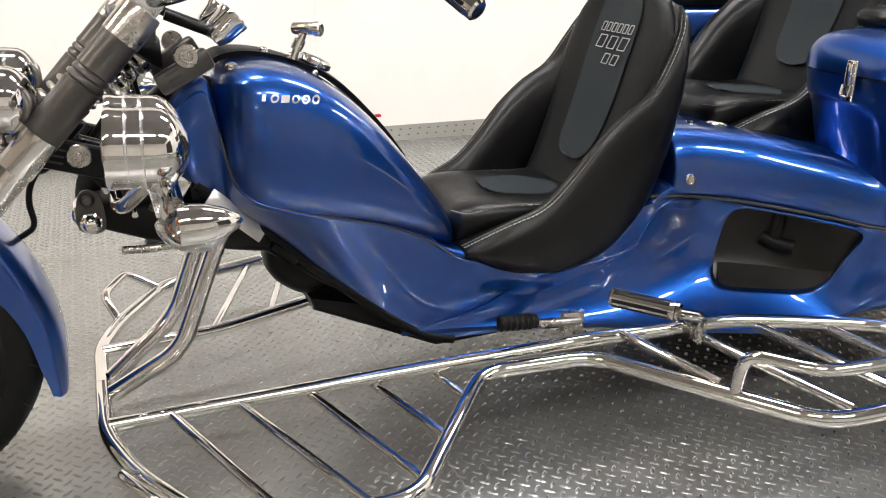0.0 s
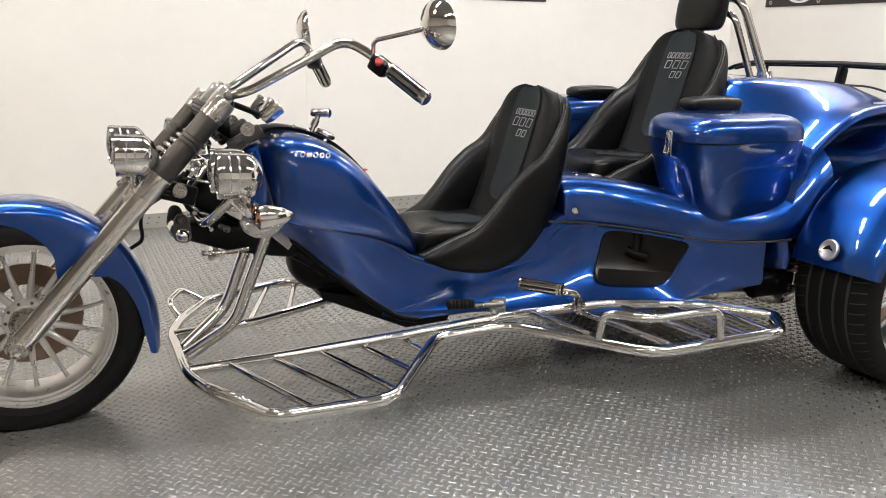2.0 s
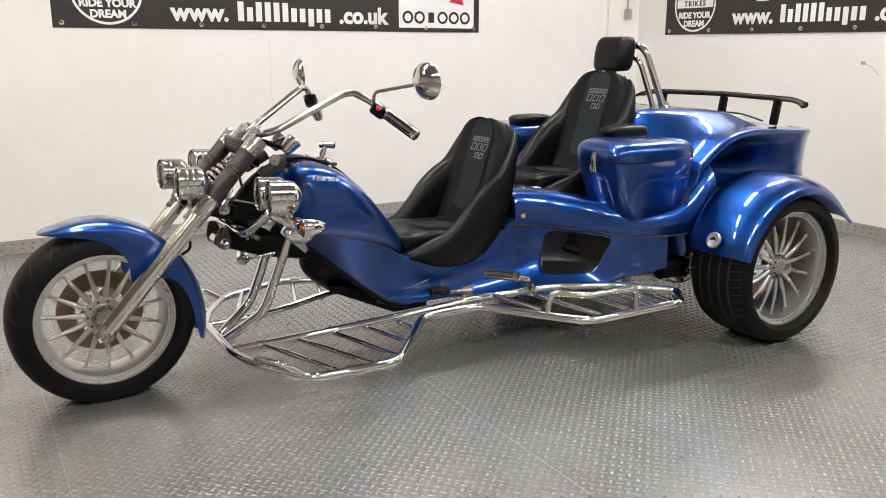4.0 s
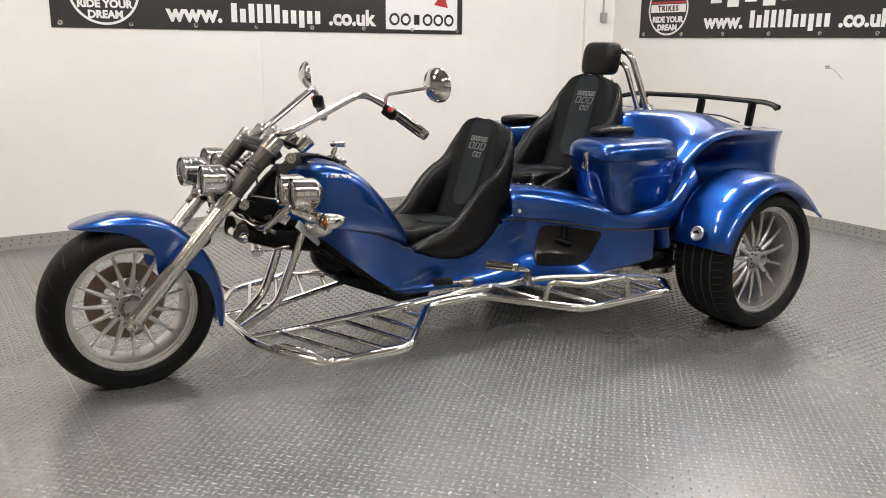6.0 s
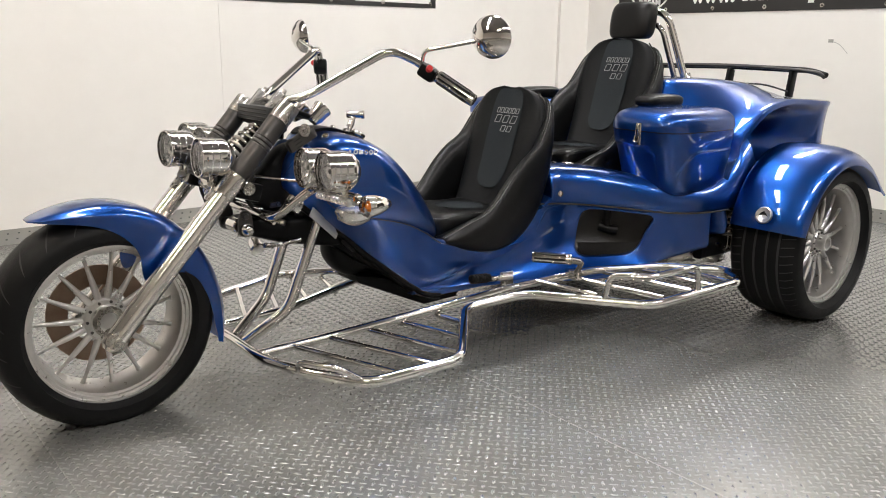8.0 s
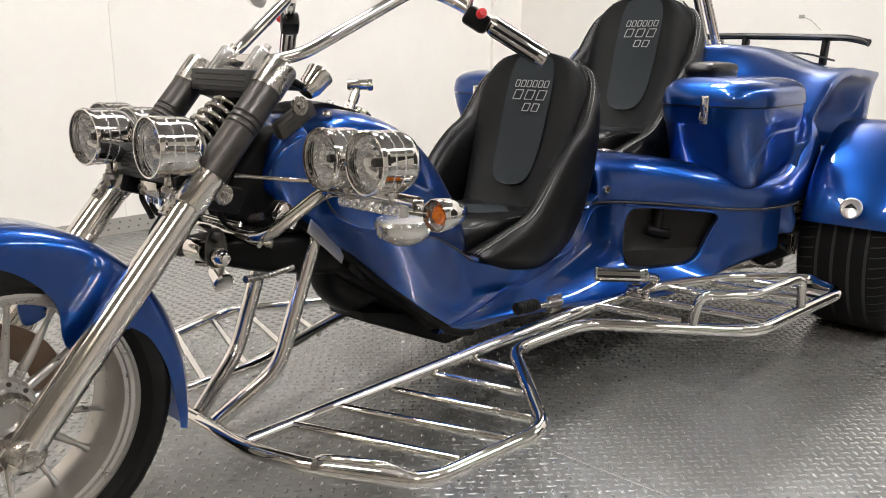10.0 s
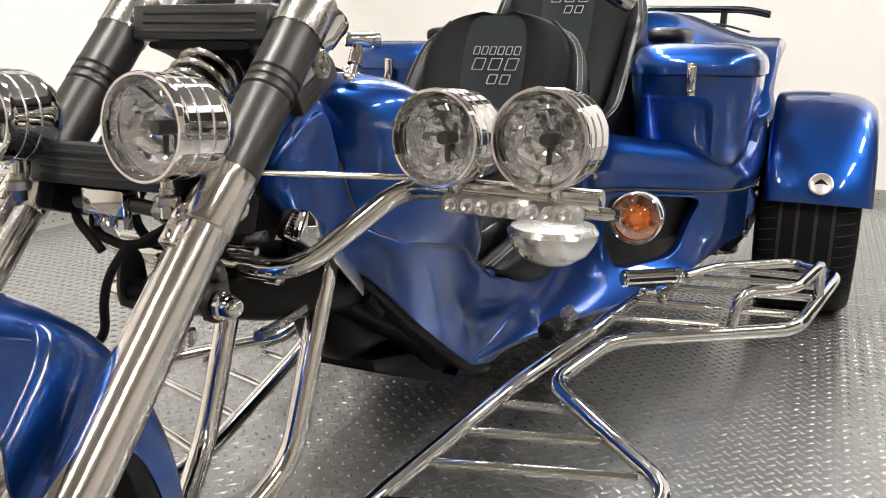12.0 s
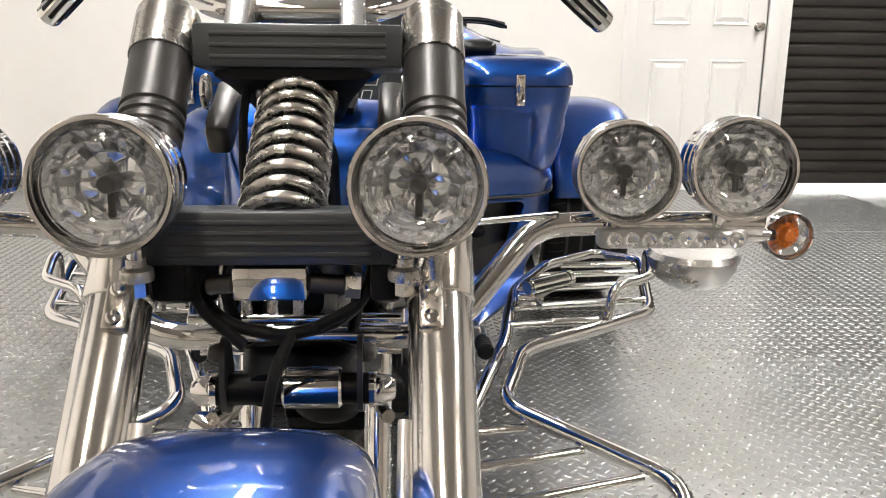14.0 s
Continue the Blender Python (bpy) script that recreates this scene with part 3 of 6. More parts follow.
# slanted grooves of the front tyre, cut as shallow dark strips
for side in (-1, 1):
    bm = bmesh.new()
    for k in range(22):
        rows = []
        for q in range(9):
            u = q / 8
            al = math.pi / 2 - 0.10 - 1.05 * u
            a = 2 * math.pi * k / 22 + 0.16 * u + (0.14 if side > 0 else 0)
            y = side * 0.098 * math.cos(al) ** 0.8
            r = 0.252 + 0.0685 * math.sin(al) ** 0.75 + 0.0012
            wd = 0.010 * math.sin(math.pi * (0.1 + 0.85 * u))
            rows.append([(FW[0] + r * math.cos(a + e), y, FW[2] + r * math.sin(a + e)) for e in (-wd, wd)])
        grid_mesh(rows, bm=bm)
    tagged(part("tread_groove", bm, JOINT, front_wheel), kind="stuff")

RW = (2.645, -0.757, 0.326)
for sgn in (1, -1):
    w, rt = wheel("rear_wheel", (RW[0], RW[1], RW[2]), 0.326, 0.150, 0.255, 15, 0.055, (-0.03,), 0.007, "silver deep-dish multi-spoke alloy rear wheel")
    bm = bmesh.new()
    for y in (-0.075, -0.026, 0.026, 0.075):
        rows = [[(RW[0] + r * math.cos(2 * math.pi * k / 96), RW[1] + y + dy, RW[2] + r * math.sin(2 * math.pi * k / 96)) for k in range(96)] for r, dy in ((0.3266, -0.005), (0.3266, 0.005))]
        grid_mesh(rows + [rows[0]], True, bm=bm)
    g1 = tagged(part("tread_groove", bm, JOINT, w), kind="stuff")
    bm = bmesh.new()
    for k in range(60):
        a = 2 * math.pi * k / 60
        for y0, y1 in ((-0.135, -0.085), (0.085, 0.135)):
            rows = [[(RW[0] + (0.3268 - (0.012 if abs(y) > 0.12 else 0.0)) * math.cos(a + e + 0.03 * (y - y0) / 0.05), RW[1] + y, RW[2] + (0.3268 - (0.012 if abs(y) > 0.12 else 0.0)) * math.sin(a + e + 0.03 * (y - y0) / 0.05)) for e in (-0.006, 0.006)] for y in (y0, (y0 + y1) / 2, y1)]
            grid_mesh(rows, bm=bm)
    g2 = tagged(part("tread_sipe", bm, JOINT, w), kind="stuff")
    if sgn < 0:
        for o in (w, *w.children_recursive):
            o.data.transform(Matrix.Diagonal((1, -1, 1, 1)))
            o.data.flip_normals()

# forks
FX, FZ, RAKE = 0.003, 0.284, Vector((0.56, 0.0, 0.618)).normalized()
FY = 0.145


def on_fork(s, y=0.0, ahead=0.0):
    """A place s metres up the fork line, ahead of it by so much."""
    n = Vector((-RAKE.z, 0, RAKE.x))
    return Vector((FX, y - 0.005, FZ)) + RAKE * s + n * ahead


for sg in (-1, 1):
    y = sg * FY
    leg = part("fork_leg", rod(on_fork(-0.035, y), on_fork(0.575, y), 0.0315, 0.0295, 32, soft=0.012), FORK_CHROME, trike, "chrome fork slider")
    part("dropout", revolve([(0, 0), (0.030, 0), (0.032, 0.004), (0.032, 0.05), (0.026, 0.056), (0.014, 0.057), (0.013, 0.062), (0, 0.062)], 24, Matrix.Translation((FX, y - 0.005 - sg * 0.028, FZ)) @ frame_of((0, sg, 0))), STEEL, leg)
    part("collar", revolve([(0.026, 0), (0.0310, 0.0), (0.0322, 0.002), (0.0322, 0.060), (0.0328, 0.062), (0.0328, 0.076), (0.024, 0.077)], 36, Matrix.Translation(on_fork(0.510, y)) @ frame_of(RAKE)), FORK_CHROME, leg)
    prof = [(0.024, 0), (0.0328, 0), (0.0328, 0.105)]
    for k in range(3):
        z = 0.108 + 0.013 * k
        prof += [(0.0328, z), (0.0306, z + 0.002), (0.0306, z + 0.004), (0.0335, z + 0.006), (0.0335, z + 0.010)]
    prof += [(0.0328, 0.152), (0.0328, 0.212), (0.024, 0.212)]
    part("upper_sleeve", revolve(prof, 36, Matrix.Translation(on_fork(0.587, y)) @ frame_of(RAKE)), SATIN, leg, "dark grey anodised fork sleeve")
    part("fork_cap", revolve([(0.026, 0), (0.0348, 0.0), (0.0348, 0.058), (0.033, 0.063), (0.020, 0.065), (0.018, 0.060), (0, 0.060)], 36, Matrix.Translation(on_fork(0.797, y)) @ frame_of(RAKE)), STEEL, leg, "brushed steel fork cap")

# yokes with grooved faces
tilt = math.atan2(RAKE.x, RAKE.z)
for cx, cy, cz, h, w, count, nm in ((0.5625, -0.006, 0.888, 0.046, 0.222, 3, "upper_yoke"), (0.3845, 0.0, 0.719, 0.049, 0.232, 4, "lower_yoke")):
    m = Matrix.Rotation(radians(6), 4, "Y")
    yk = part(nm, box((0.075, w, h), (cx, cy, cz), bevel=0.004, m=m), GREY_METAL, trike, "grooved grey metal fork yoke")
    face = Matrix.Translation((cx, cy, cz)) @ m
    for k in range(count):
        bm = box((0.004, w * 0.84, 0.0048), (-0.0372, 0, (k - (count - 1) / 2) * h * 0.78 / count), bevel=0.0015)
        bmesh.ops.transform(bm, matrix=face, verts=bm.verts)
        part("groove", bm, JOINT, yk)
# mounting web under the upper yoke
part("yoke_web", hull([(0.530, 0, 0.085, 0.856, 0.868), (0.555, 0, 0.075, 0.842, 0.870), (0.58, 0, 0.06, 0.82, 0.87), (0.61, 0, 0.05, 0.80, 0.86)], 12, 16, 4), PLASTIC, trike)

# central spring and damper
a, b = Vector((0.392, 0.0, 0.722)), Vector((0.560, 0.0, 0.832))
pts = []
turns, per = 9, 18
fm = Matrix.Translation(a) @ frame_of(b - a)
hh = (b - a).length
for k in range(turns * per + 1):
    u = k / (turns * per)
    ang = 2 * math.pi * turns * u
    pts.append(fm @ Vector((0.0375 * math.cos(ang), 0.0375 * math.sin(ang), hh * u)))
spring = part("front_spring", tube(pts, 0.0062, 0.0, 10), STEEL, trike, "steel coil spring between the yokes")
part("damper", rod(a, b, 0.022, seg=20), PLASTIC, spring)
part("spring_seat", revolve([(0, 0), (0.046, 0), (0.046, 0.012), (0.03, 0.016), (0, 0.016)], 28, Matrix.Translation(b) @ frame_of(b - a)), STEEL, spring)

# steering head and side links
for sg in (-1, 1):
    for s0, nm, end in ((0.79, "upper_link", (0.668, 0.0, 0.822)), (0.545, "lower_link", (0.47, 0.0, 0.655))):
        p0 = on_fork(s0, sg * (0.100 if s0 > 0.7 else 0.098), -0.112 if s0 > 0.7 else -0.005)
        p1 = Vector((end[0], sg * (0.100 if s0 > 0.7 else 0.098), end[2]))
        mid, d = (p0 + p1) / 2, p1 - p0
        m = Matrix.Rotation(-math.atan2(d.z, d.x), 4, "Y")
        lk = part(nm, box((d.length + 0.05, 0.030, 0.040 if s0 > 0.7 else 0.056), mid, bevel=0.008, m=m), SATIN if s0 > 0.7 else PLASTIC, trike)
        part("pivot_bolt", revolve([(0, 0), (0.021, 0), (0.022, 0.003), (0.020, 0.007), (0.012, 0.007), (0.011, 0.004), (0.006, 0.004), (0.005, 0.009), (0, 0.009)], 24, Matrix.Translation((end[0] - 0.022, sg * (0.116 if s0 > 0.7 else 0.114), end[2] + 0.015)) @ frame_of((0, sg, 0))), STEEL, lk)
        for gz in (-0.012, 0.0, 0.012):
            bm = box((d.length * 0.45, 0.003, 0.004), (-0.02, sg * 0.0145, gz))
            bmesh.ops.transform(bm, matrix=Matrix.Translation(mid) @ m, verts=bm.verts)
            part("groove", bm, JOINT, lk)
neck = part("frame_neck", hull([(0.50, 0, 0.030, 0.60, 0.66), (0.55, 0, 0.040, 0.57, 0.72), (0.62, 0, 0.045, 0.54, 0.78), (0.70, 0, 0.06, 0.50, 0.78), (0.80, 0, 0.09, 0.46, 0.70)], 24, 24, 4), PLASTIC, trike, "black frame and bulkhead behind the forks")
for sg in (-1, 1):
    part("hose", tube([(0.47, sg * 0.075, 0.715), (0.425, sg * 0.095, 0.672), (0.382, sg * 0.060, 0.632), (0.372, 0.0, 0.622), (0.376, -sg * 0.03, 0.628)], 0.0062, 0.05, 10), RUBBER, trike, "black rubber hydraulic hose")
    part("hose", tube([(0.395, sg * 0.088, 0.690), (0.372, sg * 0.080, 0.655), (0.372, sg * 0.035, 0.622 - 0.010 * sg)], 0.0060, 0.04, 10), RUBBER, trike)
    part("hose", tube([(0.50, sg * 0.06, 0.70), (0.455, sg * 0.070, 0.640), (0.49, sg * 0.062, 0.585), (0.58, sg * 0.05, 0.565)], 0.0070, 0.05, 10), RUBBER, trike)
    lug = part("clamp_lug", box((0.014, 0.022, 0.046), on_fork(0.495, sg * (FY - 0.010), 0.0285), bevel=0.003, m=Matrix.Rotation(tilt, 4, "Y")), STEEL, trike)
    for q in (-0.013, 0.013):
        part("lug_bolt", revolve([(0, 0.004), (0.004, 0.004), (0.0065, 0.003), (0.0068, 0)], 14, Matrix.Translation(on_fork(0.495 + q, sg * (FY - 0.010), 0.0355)) @ frame_of((-RAKE.z, 0, RAKE.x))), CHROME, lug)
    part("stay", tube([on_fork(0.40, sg * (FY - 0.034), 0.0), on_fork(0.30, sg * (FY - 0.036), 0.0), on_fork(0.22, sg * (FY - 0.040), -0.012)], 0.0055, 0.02, 10), ALLOY, trike)
part("brake_hose", tube([(0.372, -0.01, 0.625), (0.352, 0.006, 0.590), (0.345, 0.012, 0.555), (0.352, 0.02, 0.505), (0.30, 0.075, 0.46)], 0.006, 0.05, 10), RUBBER, trike)
part("junction_block", box((0.030, 0.068, 0.032), (0.366, 0.006, 0.679), bevel=0.003), CHROME, trike, "polished hydraulic junction block")
part("junction_union", rod((0.366, -0.028, 0.677), (0.370, -0.062, 0.673), 0.0095, seg=16, soft=0.002), SATIN, trike)
part("union_nut", rod((0.370, -0.062, 0.673), (0.371, -0.076, 0.672), 0.0125, seg=6), STEEL, trike)
part("junction_union", rod((0.366, 0.040, 0.677), (0.370, 0.066, 0.673), 0.0095, seg=16, soft=0.002), SATIN, trike)
for k in range(3):
    part("banjo_bolt", rod((0.366, -0.018 + 0.024 * k, 0.664), (0.366, -0.018 + 0.024 * k, 0.646), 0.0055, seg=6), STEEL, trike)
for k in range(3):
    part("cross_tube", rod((0.485 + 0.022 * k, -0.115, 0.602 - 0.026 * k), (0.485 + 0.022 * k, 0.115, 0.602 - 0.026 * k), (0.0060, 0.0075, 0.0060)[k], seg=12), CHROME, trike)
for k in range(10):
    rnd = random.Random(k + 40)
    p = Vector((0.52 + 0.10 * rnd.random(), rnd.uniform(-0.09, 0.09), 0.50 + 0.14 * rnd.random()))
    q = p + Vector((rnd.uniform(-0.04, 0.04), rnd.uniform(-0.05, 0.05), rnd.uniform(-0.02, 0.02)))
    part("linkage_piece", rod(p, q, rnd.uniform(0.005, 0.010), seg=10), rnd.choice((STEEL, CHROME, PLASTIC)), trike)
for sg in (-1, 1):
    part("side_bracket", box((0.060, 0.044, 0.046), (0.600, sg * 0.108, 0.606), bevel=0.007, m=Matrix.Rotation(radians(35), 4, "Y")), CHROME, trike, "polished side bracket")

# cables over the frame neck
for sg in (-1, 1):
    for k in ((0,) if sg > 0 else ()):
        rnd = random.Random(11 * k + sg + 5)
        o = rnd.uniform(-0.012, 0.012)
        part("cable", tube([(0.600, sg * (0.030 + 0.014 * k), 0.905), (0.545 + o, sg * (0.058 + 0.012 * k), 0.835 + o), (0.560 + o, sg * (0.066 + 0.012 * k), 0.740), (0.585 + 0.01 * k, sg * (0.062 + 0.010 * k), 0.660 + 2 * o), (0.650, sg * (0.060 + 0.008 * k), 0.600 + o)], rnd.uniform(0.0032, 0.0055), 0.06, 8), RUBBER, trike)
    part("neck_bolt", revolve([(0, 0.010), (0.006, 0.010), (0.008, 0.006), (0.012, 0.006), (0.012, 0)], 12, Matrix.Translation((0.655, sg * 0.052, 0.70)) @ frame_of((0, sg, 0))), CHROME, trike)


# lamps
def lamp(at, way=(-1, 0, 0.04), size=1.0):
    m = Matrix.Translation(at) @ frame_of(way) @ Matrix.Scale(size, 4)
    shell = part("headlamp", revolve([(0.0, -0.108), (0.022, -0.104), (0.040, -0.093), (0.053, -0.080), (0.0580, -0.068), (0.0589, -0.058), (0.0589, -0.007), (0.0592, -0.005), (0.0602, 0.0), (0.0605, 0.005), (0.0590, 0.009), (0.0560, 0.009), (0.0545, 0.004), (0.054, -0.006)], 48, m), CHROME, trike, "chrome bucket headlamp")
    for z in (-0.042, -0.020):
        part("band", revolve([(0.0589, z - 0.0022), (0.0595, z - 0.0010), (0.0595, z + 0.0010), (0.0589, z + 0.0022)], 48, m), SATIN_CHROME, shell)
    rnd = random.Random(int(abs(at[1]) * 1000) + 7)
    bm = bmesh.new()
    for q, (r0, r1) in enumerate(((0.009, 0.027), (0.027, 0.041), (0.041, 0.0510))):
        n = (6, 9, 18)[q]
        for k in range(n):
            a0, a1 = 2 * math.pi * k / n, 2 * math.pi * (k + 1) / n
            rm, am = (r0 + r1) / 2, (a0 + a1) / 2
            tx, ty = rnd.gauss(0, 0.26), rnd.gauss(0.10, 0.26)
            rows = []
            for i in range(5):
                row = []
                for j in range(5):
                    rr, aa = r0 + (r1 - r0) * i / 4, a0 + (a1 - a0) * j / 4
                    x, y = rr * math.cos(aa), rr * math.sin(aa)
                    bulge = 0.0026 * (1 - (i / 2 - 1) ** 2) + 0.0034 * (1 - (j / 2 - 1) ** 2)
                    row.append((x, y, -0.046 + 0.036 * (rr / 0.0535) ** 2 + bulge + tx * (x - rm * math.cos(am)) + ty * (y - rm * math.sin(am))))
                rows.append(row)
            grid_mesh(rows, bm=bm)
    revolve([(0.0520, -0.006), (0.0510, -0.05), (0.0, -0.056)], 40, None, bm)
    bmesh.ops.transform(bm, matrix=m, verts=bm.verts)
    part("reflector", bm, REFLECTOR, shell, angle=20)
    part("inner_rim", revolve([(0.0548, 0.002), (0.0535, -0.003), (0.0518, -0.008), (0.0510, -0.010)], 40, m), CHROME, shell)
    part("bulb_shield", revolve([(0, -0.012), (0.0075, -0.012), (0.0085, -0.015), (0.0085, -0.04), (0, -0.045)], 20, m), SATIN, shell)
    bm = box((0.007, 0.022, 0.004), (0, -0.019, -0.028), bevel=0.0015)
    bmesh.ops.transform(bm, matrix=m, verts=bm.verts)
    part("shield_stem", bm, SATIN, shell)
    lens = part("lens", revolve([(0.0, 0.017), (0.02, 0.0155), (0.038, 0.011), (0.050, 0.005), (0.0545, 0.001)], 40, m), LENS, shell, "clear glass lens")
    lens.visible_shadow = False
    return shell


for sg in (-1, 1):
    lamp((0.293, sg * 0.128, 0.779), (-1, -sg * 0.06, 0.05), 0.97)
    stalk = part("lamp_stalk", rod((0.330, sg * 0.117, 0.735), (0.329, sg * 0.117, 0.694), 0.0075, seg=16), CHROME, trike, "chrome lamp stud")
    part("lamp_foot", revolve([(0.0, 0), (0.0145, 0), (0.0150, 0.003), (0.0145, 0.010), (0.009, 0.013), (0.0085, 0.02)], 20, Matrix.Translation((0.329, sg * 0.117, 0.690))), STEEL, stalk)
    part("lamp_nut", rod((0.329, sg * 0.117, 0.691), (0.329, sg * 0.117, 0.676), 0.0095, seg=6), CHROME, stalk)
    part("lamp_arm", box((0.034, 0.016, 0.012), (0.345, sg * 0.126, 0.688), bevel=0.003), STEEL, stalk)
    lamp((0.505, sg * 0.363, 0.760), (-1, -sg * 0.10, 0.04), 0.96)
    lamp((0.500, sg * 0.490, 0.765), (-1, -sg * 0.10, 0.04), 0.96)
    for y in (0.363, 0.49):
        part("lamp_stalk", rod((0.555, sg * y, 0.715), (0.567, sg * y, 0.685), 0.011, seg=14), CHROME, trike)
    # bar that carries the lamps
    part("light_bar", tube([(0.50, 0.0, 0.578), (0.503, sg * 0.165, 0.575), (0.585, sg * 0.275, 0.683), (0.575, sg * 0.345, 0.690), (0.568, sg * 0.545, 0.690)], 0.0145, 0.05, 16), CHROME, trike, "bent chrome lamp bar")
    part("stay_rod", tube([(0.455, sg * 0.15, 0.712), (0.575, sg * 0.30, 0.700)], 0.004, 0.01, 10), CHROME, trike)
    led = part("led_strip", box((0.026, 0.182, 0.026), (0.562, sg * 0.436, 0.675), bevel=0.010, seg=3), LED_CELL, trike, "silver strip of clear daytime lamps")
    for k in range(8):
        part("led_cell", revolve([(0, -0.003), (0.004, -0.001), (0.0080, 0.003), (0.0095, 0.003), (0.0098, -0.004)], 12, Matrix.Translation((0.5480, sg * (0.436 - 0.073 + 0.0209 * k), 0.675)) @ frame_of((-1, 0, 0))), REFLECTOR, led)
    # indicator
    im = Matrix.Translation((0.580, sg * 0.584, 0.674)) @ frame_of((-1, 0, 0))
    ind = part("indicator", revolve([(0, -0.075), (0.010, -0.068), (0.021, -0.048), (0.0285, -0.022), (0.030, -0.006), (0.0305, 0.010), (0.0290, 0.013), (0.0275, 0.012), (0.0265, -0.002)], 28, im), CHROME, trike, "bullet indicator with a clear lens")
    part("amber_bulb", revolve([(0, 0.012), (0.006, 0.011), (0.0095, 0.006), (0.010, -0.004), (0, -0.006)], 14, im), AMBER, ind)
    bm = bmesh.new()
    for k in range(12):
        a = 2 * math.pi * k / 12
        own = box((0.0075, 0.0060, 0.003), (0.0120, 0, 0.000), bevel=0.001, seg=1, m=Matrix.Rotation(-0.5, 4, "Y"))
        bmesh.ops.transform(own, matrix=im @ Matrix.Rotation(a, 4, "Z"), verts=own.verts)
        join(bm, own)
    part("amber_facets", bm, AMBER, ind, smooth=False)
    part("indicator_reflector", revolve([(0.0265, 0.002), (0.022, -0.003), (0.0, -0.008)], 20, im), REFLECTOR, ind)
    cap = part("indicator_lens", revolve([(0, 0.030), (0.012, 0.027), (0.021, 0.019), (0.026, 0.007), (0.0265, 0.003)], 28, im), LENS, ind, "clear domed lens")
    cap.visible_shadow = False
    part("indicator_stem", rod((0.568, sg * 0.527, 0.676), (0.575, sg * 0.565, 0.675), 0.008, seg=12), CHROME, trike)
    # horn below the strip
    hm = Matrix.Translation((0.60, sg * 0.478, 0.640)) @ Matrix.Rotation(radians(0), 4, "Z")
    horn = part("horn", revolve([(0.0, -0.040), (0.024, -0.037), (0.044, -0.025), (0.055, -0.007), (0.057, 0.003), (0.052, 0.010), (0.020, 0.013), (0, 0.013)], 36, hm), SATIN_CHROME, trike, "polished bowl-shaped horn")
    mouth = Matrix.Translation((0.5585, sg * 0.462, 0.632)) @ frame_of((-1, -sg * 0.25, 0.1))
    part("horn_ring", revolve([(0.012, -0.010), (0.016, -0.002), (0.0160, 0.003), (0.0135, 0.004), (0.0120, 0.0)], 20, mouth), CHROME, horn)
    part("horn_mouth", revolve([(0, -0.001), (0.0122, 0.0), (0.0122, -0.010)], 18, mouth), PLASTIC, horn)

# handlebar
for sg in (-1, 1):
    bar = part("handlebar", tube([(0.600, 0.0, 0.930), (0.600, sg * 0.085, 0.930), (0.655, sg * 0.125, 0.945), (0.905, sg * 0.225, 1.090), (0.955, sg * 0.300, 1.055), (1.00, sg * 0.370, 1.003)], 0.0135, 0.05, 16), CHROME, trike, "chrome high-rise handlebar")
    g0, g1 = Vector((0.993, sg * 0.357, 1.010)), Vector((1.060, sg * 0.462, 0.935))
    grip = part("grip", rod(g0, g1, 0.0205, seg=24, soft=0.004), CHROME, trike, "ribbed chrome handlebar grip")
    gm = Matrix.Translation(g0) @ frame_of(g1 - g0)
    gl = (g1 - g0).length
    for k in range(8):
        a = 2 * math.pi * k / 8
        bm = box((0.0045, 0.0072, gl * 0.80), (0.0196, 0, gl * 0.47), bevel=0.0015)
        bmesh.ops.transform(bm, matrix=gm @ Matrix.Rotation(a, 4, "Z"), verts=bm.verts)
        part("grip_rubber", bm, RUBBER, grip)
    sw = part("switch_housing", box((0.050, 0.044, 0.058), (0.976, sg * 0.333, 1.020), bevel=0.010, m=frame_of(g1 - g0)), PLASTIC, trike, "black switch housing")
    part("red_button", revolve([(0, 0.006), (0.009, 0.005), (0.011, 0.0), (0.011, -0.01)], 16, Matrix.Translation((0.962, sg * 0.359, 1.034)) @ frame_of((-0.4, sg, 0.5))), RED, sw)
    part("mirror_stem", tube([(0.960, sg * 0.318, 1.035), (0.950, sg * 0.345, 1.088), (1.03 - 0.022 * (sg + 1), sg * 0.50, 1.118)], 0.0065, 0.02, 10), CHROME, trike)
    mm = Matrix.Translation((1.058 - 0.022 * (sg + 1), sg * 0.535, 1.130)) @ frame_of((0.95, -0.26 if sg > 0 else 0.12, 0.1)) @ Matrix.Diagonal((1.36, 1.18, 1.1, 1))
    mir = part("mirror", revolve([(0, -0.038), (0.012, -0.036), (0.032, -0.027), (0.048, -0.013), (0.054, -0.002), (0.055, 0.006), (0.052, 0.007)], 36, mm), CHROME, trike, "teardrop chrome mirror shell")
    part("mirror_glass", revolve([(0, 0.004), (0.052, 0.004), (0.052, 0.002), (0, 0.002)], 36, mm), MIRROR, mir)
    part("riser", box((0.055, 0.028, 0.075), (0.585, sg * 0.062, 0.918), bevel=0.006, m=Matrix.Rotation(tilt, 4, "Y")), SATIN_CHROME, trike, "polished handlebar clamp")
    part("clamp_bolt", rod((0.60, sg * 0.062, 0.945), (0.613, sg * 0.062, 0.962), 0.008, seg=12), STEEL, trike)
